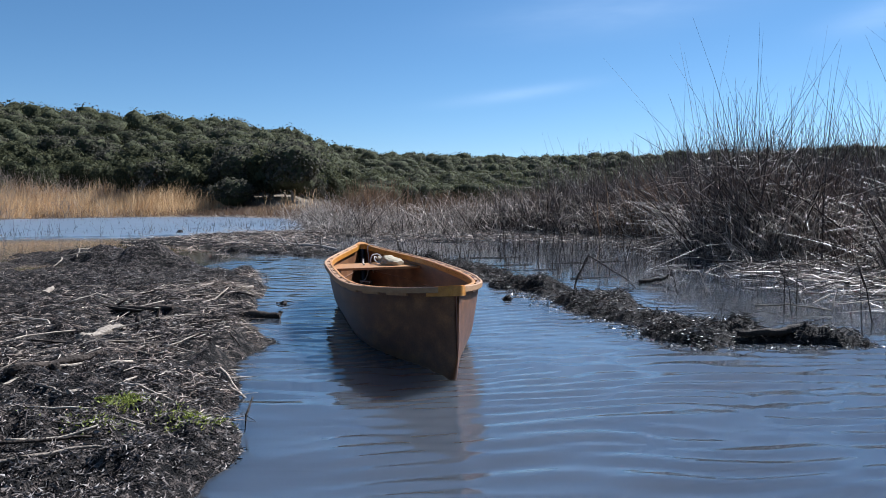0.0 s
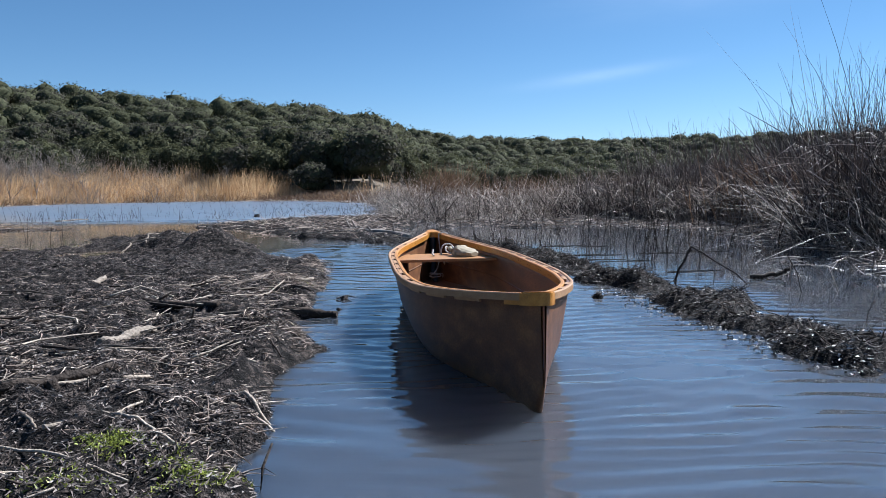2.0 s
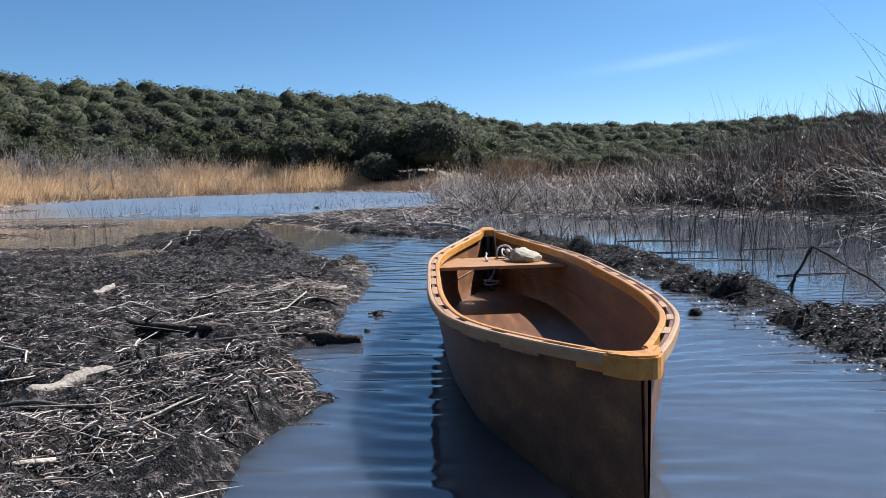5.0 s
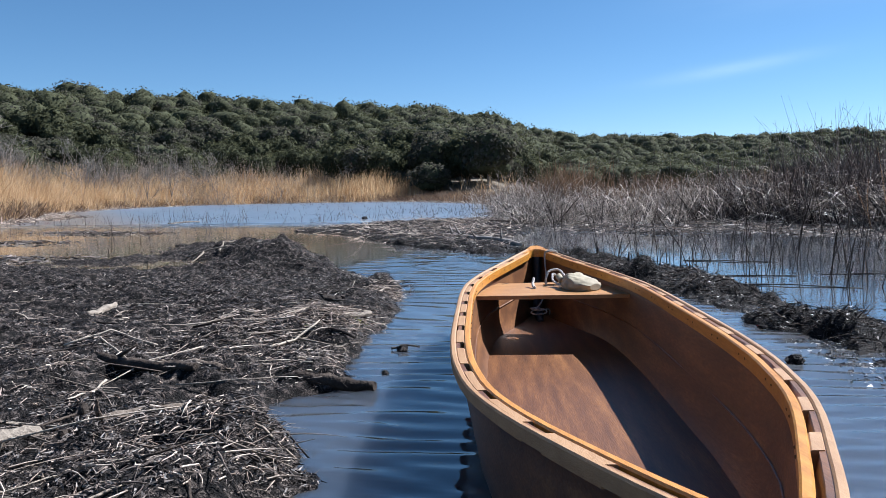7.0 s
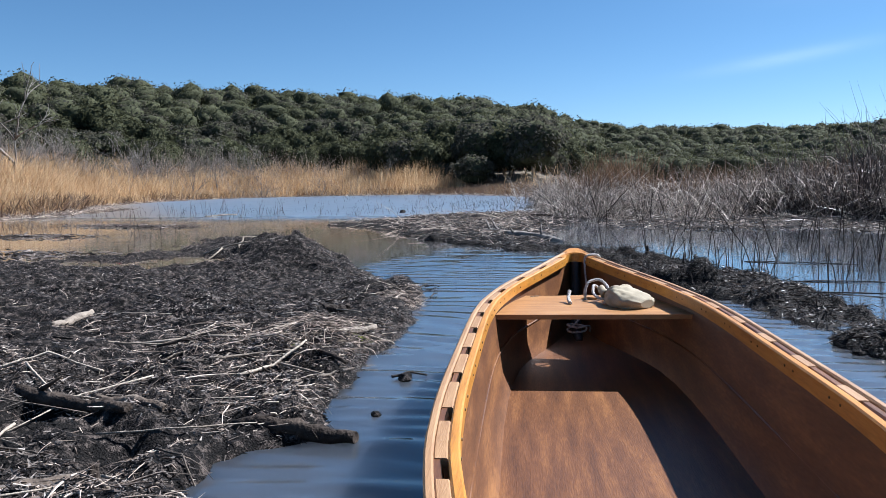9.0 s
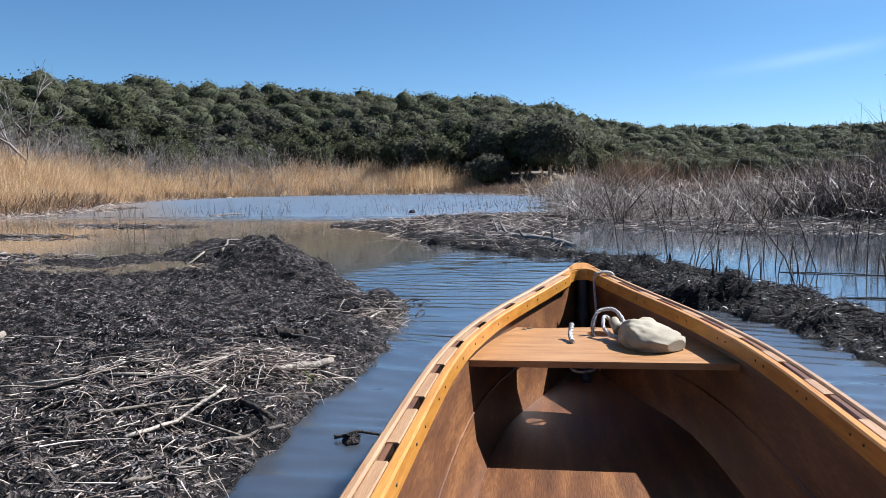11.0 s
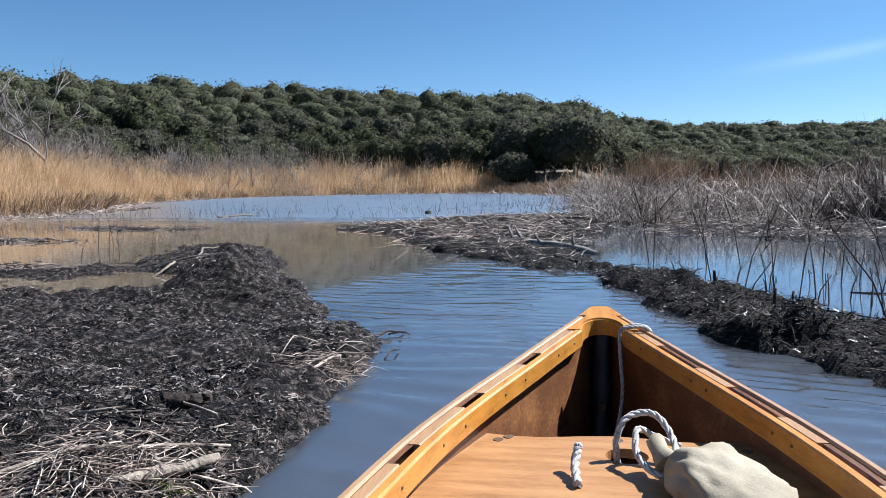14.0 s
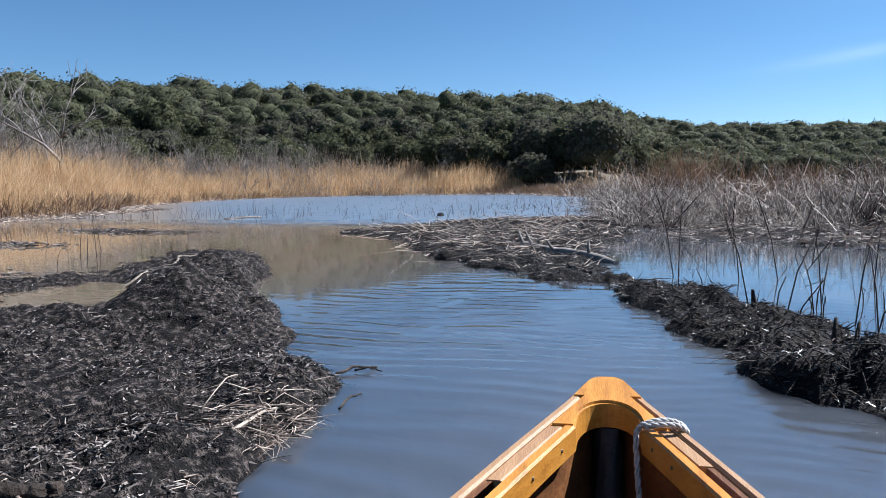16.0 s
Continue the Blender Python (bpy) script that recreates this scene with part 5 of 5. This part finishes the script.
def build_canoe():
    boat = empty("canoe", CANOE)
    tagged(boat, "varnished wooden canoe with slotted gunwales, afloat in the channel", "canoe")
    part("hull", hull_shell(), HULLIN, boat, "brown planked hull")
    # floor boards
    line = [0.16 + (LENGTH - 0.32) * k / 32 for k in range(33)]
    out = []
    for s in line:
        half = section(s, 0.012)[::-1]
        out.append((float(np.interp(0.026, [z for x, z in half], [x for x, z in half])) + 0.004, -s))
    part("floor", slab(out + [(-x, y) for x, y in out[::-1]], 0.008, 0.026, 0.002), HULLIN, boat, "dark floor boards")
    for side, name in ((-1, "port"), (1, "starboard")):
        part("outwale", rail(side, 0.0, 0.018, 0.006, 0.03, 0.1, LENGTH - 0.1), WORN, boat, "worn outer gunwale strip")
        part("inwale", rail(side, -0.048, -0.026, 0.004, 0.045, 0.225, LENGTH - 0.225), WOOD, boat, "amber varnished inner gunwale")
        s = 0.226
        k = 0
        while s < LENGTH - 0.42:
            gap = 0.09 if side < 0 else 0.17
            solid = 0.2 if side < 0 else 0.12
            part("spacer_block", rail(side, -0.027, 0.001, 0.002, 0.04, s, s + solid, 7), WORN, boat)
            for q in (0.25, 0.75):
                t = s + solid * q
                bm = bmesh.new()
                bmesh.ops.create_cone(bm, cap_ends=True, segments=8, radius1=0.004, radius2=0.003, depth=0.003)
                bmesh.ops.rotate(bm, cent=(0, 0, 0), matrix=Matrix.Rotation(radians(-90 * side), 3, "Y"), verts=bm.verts)
                bmesh.ops.translate(bm, vec=(side * (beam_smooth(t) - 0.0485), -t, sheer(t) - 0.018), verts=bm.verts)
                part("screw", bm, BRASS, boat)
            s += solid + gap
            k += 1
        # lap of the upper plank inside the hull
        lap = []
        for q in range(30):
            s = 0.3 + (LENGTH - 0.6) * q / 29
            x, z = section(s, 0.012)[3]
            lap.append((side * (x - 0.001), -s, z))
        part("plank_lap", tube(lap, [0.005] * 30, 5), HULLIN, boat)
    # decks at both ends, with a hollowed inner edge
    for end in (0, 1):
        out = []
        for s, over in ((0.0, 0.003), (0.006, 0.012), (0.018, 0.018), (0.04, 0.0185), (0.07, 0.0185), (0.0995, 0.0185), (0.1, -0.0005), (0.15, -0.0005), (0.19, -0.0005), (0.225, -0.0005)):
            out.append((beam_smooth(s) + over, -s))
        foot = beam_smooth(0.225) - 0.048
        arc = [(foot * math.cos(a), -0.225 + 0.105 * math.sin(a) ** 0.8) for a in np.linspace(0.0, math.pi, 17)]
        ring = out + [(x, y) for x, y in arc] + [(-x, y) for x, y in out[::-1]]
        bm = slab(ring, 0.418, 0.466, 0.005)
        for v in bm.verts:
            s = -v.co.y
            v.co.z += sheer(s) - sheer(0) + (0.005 * (1 - s / 0.225) - 0.001 if v.co.z > 0.44 else 0)
        if end:
            bmesh.ops.rotate(bm, cent=(0, -LENGTH / 2, 0), matrix=Matrix.Rotation(math.pi, 3, "Z"), verts=bm.verts)
        part("deck", bm, WOOD, boat, "small varnished end deck with a hollowed edge")
    stem = tube([(0, -0.1, 0.4), (0, -0.115, 0.25), (0, -0.16, 0.1), (0, -0.26, 0.03), (0, -0.45, 0.02)], [0.028, 0.03, 0.032, 0.03, 0.02], 6)
    part("stem", stem, STEM, boat, "dark inner stem post")
    bolt = tube([(0, -0.125, 0.2), (0, -0.165, 0.2)], [0.013, 0.011], 10)
    part("bolt", bolt, BRASS, boat)
    # mast thwart with a round hole
    front, back = 0.71, 1.24
    out = []
    for k in range(9):
        x = -1 + 2 * k / 8
        out.append((x * (beam_smooth(front) - 0.02), -front + 0.012 * math.cos(x * 5) - 0.008))
    out += [(beam_smooth(0.85) - 0.022, -0.85), (beam_smooth(1.03) - 0.024, -1.03), (beam_smooth(back) - 0.025, -back), (-beam_smooth(back) + 0.025, -back), (-beam_smooth(1.03) + 0.024, -1.03), (-beam_smooth(0.85) + 0.022, -0.85)]
    bm = bmesh.new()
    hx, hy, hr = 0.022, -0.82, 0.042
    circ = [(hx + hr * math.cos(a), hy + hr * math.sin(a)) for a in np.linspace(0, math.tau, 24, endpoint=False)]
    for z in (0.285, 0.305):
        ov, cv = [bm.verts.new((x, y, z)) for x, y in out], [bm.verts.new((x, y, z)) for x, y in circ]
        edges = [bm.edges.new((a, b)) for loop in (ov, cv) for a, b in zip(loop, loop[1:] + loop[:1])]
        bmesh.ops.triangle_fill(bm, edges=edges, use_beauty=True)
    bm.verts.ensure_lookup_table()
    m = len(out) + len(circ)
    for start, count in ((0, len(out)), (len(out), len(circ))):
        for k in range(count):
            a, b = start + k, start + (k + 1) % count
            bm.faces.new((bm.verts[a], bm.verts[b], bm.verts[b + m], bm.verts[a + m]))
    bmesh.ops.recalc_face_normals(bm, faces=bm.faces)
    thwart = part("thwart", bm, PLY, boat, "plywood mast thwart with a round hole")
    for x, y in ((-0.22, -0.735), (-0.24, -0.755), (0.01, -0.733), (0.2, -0.74), (0.26, -0.77)):
        part("plug", tube([(x, y, 0.3), (x, y, 0.3065)], [0.011, 0.011], 10), BRASS, thwart)
    return boat


def rope_tube(points, radius, name, parent=None, steps=7):
    """A laid rope: three strands wound round a smooth line."""
    pts = [Vector(p) for p in points]
    line = []
    for k in range(len(pts) - 1):
        p0, p1, p2, p3 = pts[max(k - 1, 0)], pts[k], pts[k + 1], pts[min(k + 2, len(pts) - 1)]
        for q in range(steps):
            u = q / steps
            line.append(0.5 * (2 * p1 + (p2 - p0) * u + (2 * p0 - 5 * p1 + 4 * p2 - p3) * u * u + (3 * p1 - p0 - 3 * p2 + p3) * u ** 3))
    line.append(pts[-1])
    fine = []
    for a, b in zip(line, line[1:]):
        n = max(1, int((b - a).length / (radius * 1.1)))
        fine += [a.lerp(b, q / n) for q in range(n)]
    fine.append(line[-1])
    bm = bmesh.new()
    for s in range(3):
        strand, twist = [], math.tau * s / 3
        for k, p in enumerate(fine):
            d = (fine[min(k + 1, len(fine) - 1)] - fine[max(k - 1, 0)]).normalized()
            a = d.cross(Vector((0.31, 0.17, 0.93))).normalized()
            b = d.cross(a)
            strand.append(p + (a * math.cos(twist) + b * math.sin(twist)) * radius * 0.52)
            twist += 0.75
        merge(bm, tube(strand, [radius * 0.58] * len(strand), 5))
    return part(name, bm, ROPE, parent)


def build_ropes():
    painter = rope_tube([(0.06, -0.236, 0.446), (0.085, -0.242, 0.4525), (0.114, -0.236, 0.449), (0.128, -0.228, 0.436), (0.118, -0.222, 0.4475), (0.095, -0.222, 0.4535), (0.066, -0.226, 0.45), (0.046, -0.23, 0.434), (0.046, -0.245, 0.37), (0.048, -0.29, 0.27), (0.02, -0.34, 0.15), (-0.02, -0.38, 0.1),
                         (-0.06, -0.42, 0.08), (-0.03, -0.47, 0.075), (0.03, -0.45, 0.08), (0.035, -0.39, 0.09), (-0.02, -0.37, 0.1), (-0.06, -0.42, 0.105), (-0.01, -0.47, 0.1), (0.05, -0.43, 0.1), (0.06, -0.37, 0.06)], 0.0052, "painter_rope")
    painter.matrix_world = CANOE
    tagged(painter, "white laid rope hanging from the bow deck, coiled below", "rope")
    loop = rope_tube([(0.03, -0.82, 0.22), (0.0, -0.845, 0.315), (0.012, -0.83, 0.375), (0.045, -0.81, 0.39), (0.08, -0.82, 0.388), (0.105, -0.86, 0.355), (0.1, -0.93, 0.33), (0.065, -0.96, 0.325), (0.035, -0.9, 0.34), (0.04, -0.85, 0.37), (0.075, -0.83, 0.35), (0.12, -0.85, 0.34)], 0.0068, "rope_loop")
    loop.matrix_world = CANOE
    tagged(loop, "thick white braided rope looped through the thwart's hole", "rope")
    end = rope_tube([(-0.075, -0.99, 0.312), (-0.08, -0.935, 0.325), (-0.075, -0.905, 0.345), (-0.073, -0.898, 0.352)], 0.0085, "rope_end")
    end.matrix_world = CANOE
    tagged(end, "stub of white rope lying on the thwart", "rope")
    # canvas bag slumped on the thwart
    bag = empty("canvas_bag", CANOE)
    tagged(bag, "slumped cream canvas bag on the wooden thwart", "bag")
    # cloth loft from the gathered neck to the slumped end, pleats fading out along it
    bm = bmesh.new()
    rings, nu, nv = [], 26, 60
    start, end = Vector((0.09, -0.945, 0.33)), Vector((0.24, -1.1, 0.325))
    ahead = (end - start).normalized()
    across = Vector((ahead.y, -ahead.x, 0))
    for i in range(nu):
        u = i / (nu - 1)
        wide = float(np.interp(u, [0, 0.12, 0.35, 0.65, 0.88, 1], [0.024, 0.052, 0.09, 0.1, 0.088, 0.05]))
        tall = float(np.interp(u, [0, 0.12, 0.3, 0.6, 0.85, 1], [0.022, 0.046, 0.066, 0.056, 0.044, 0.018]))
        c = start.lerp(end, u)
        ring = []
        for j in range(nv):
            a = math.tau * j / nv
            soft = noise.noise(Vector((math.cos(a) * 1.3, math.sin(a) * 1.3, u * 2.2)))
            pleat = (1 - u) ** 1.3 * 0.09 * abs(math.sin(4.5 * a + 3.0 * u + 2.2 * soft)) + 0.2 * abs(noise.noise(Vector((math.cos(a) * 1.8, math.sin(a) * 1.8, u * 3.0 + 7)))) + 0.14 * abs(noise.noise(Vector((math.cos(a) * 3.2, math.sin(a) * 3.2, u * 5.0 + 3)))) + 0.12 * soft
            r = 0.82 + pleat
            x, z = math.copysign(abs(math.cos(a)) ** 0.8, math.cos(a)) * wide * r, math.copysign(abs(math.sin(a)) ** 0.9, math.sin(a)) * tall * r
            p = c + across * x
            p.z = max(c.z + z, 0.3065)
            ring.append(bm.verts.new(p))
        rings.append(ring)
    for r, q in zip(rings, rings[1:]):
        for j in range(nv):
            bm.faces.new((r[j], r[(j + 1) % nv], q[(j + 1) % nv], q[j])).smooth = True
    bm.faces.new(rings[0][::-1])
    bm.faces.new(rings[-1])
    bmesh.ops.recalc_face_normals(bm, faces=bm.faces)
    part("bag_body", bm, CANVAS, bag, "creased cream canvas body")
    neck = tube([(0.09, -0.95, 0.335), (0.075, -0.915, 0.35), (0.07, -0.885, 0.358)], [0.03, 0.015, 0.019], 12, 0.15, 4)
    part("gathered_neck", neck, CANVAS, bag, "gathered cloth neck of the bag")


build_canoe()
build_ropes()
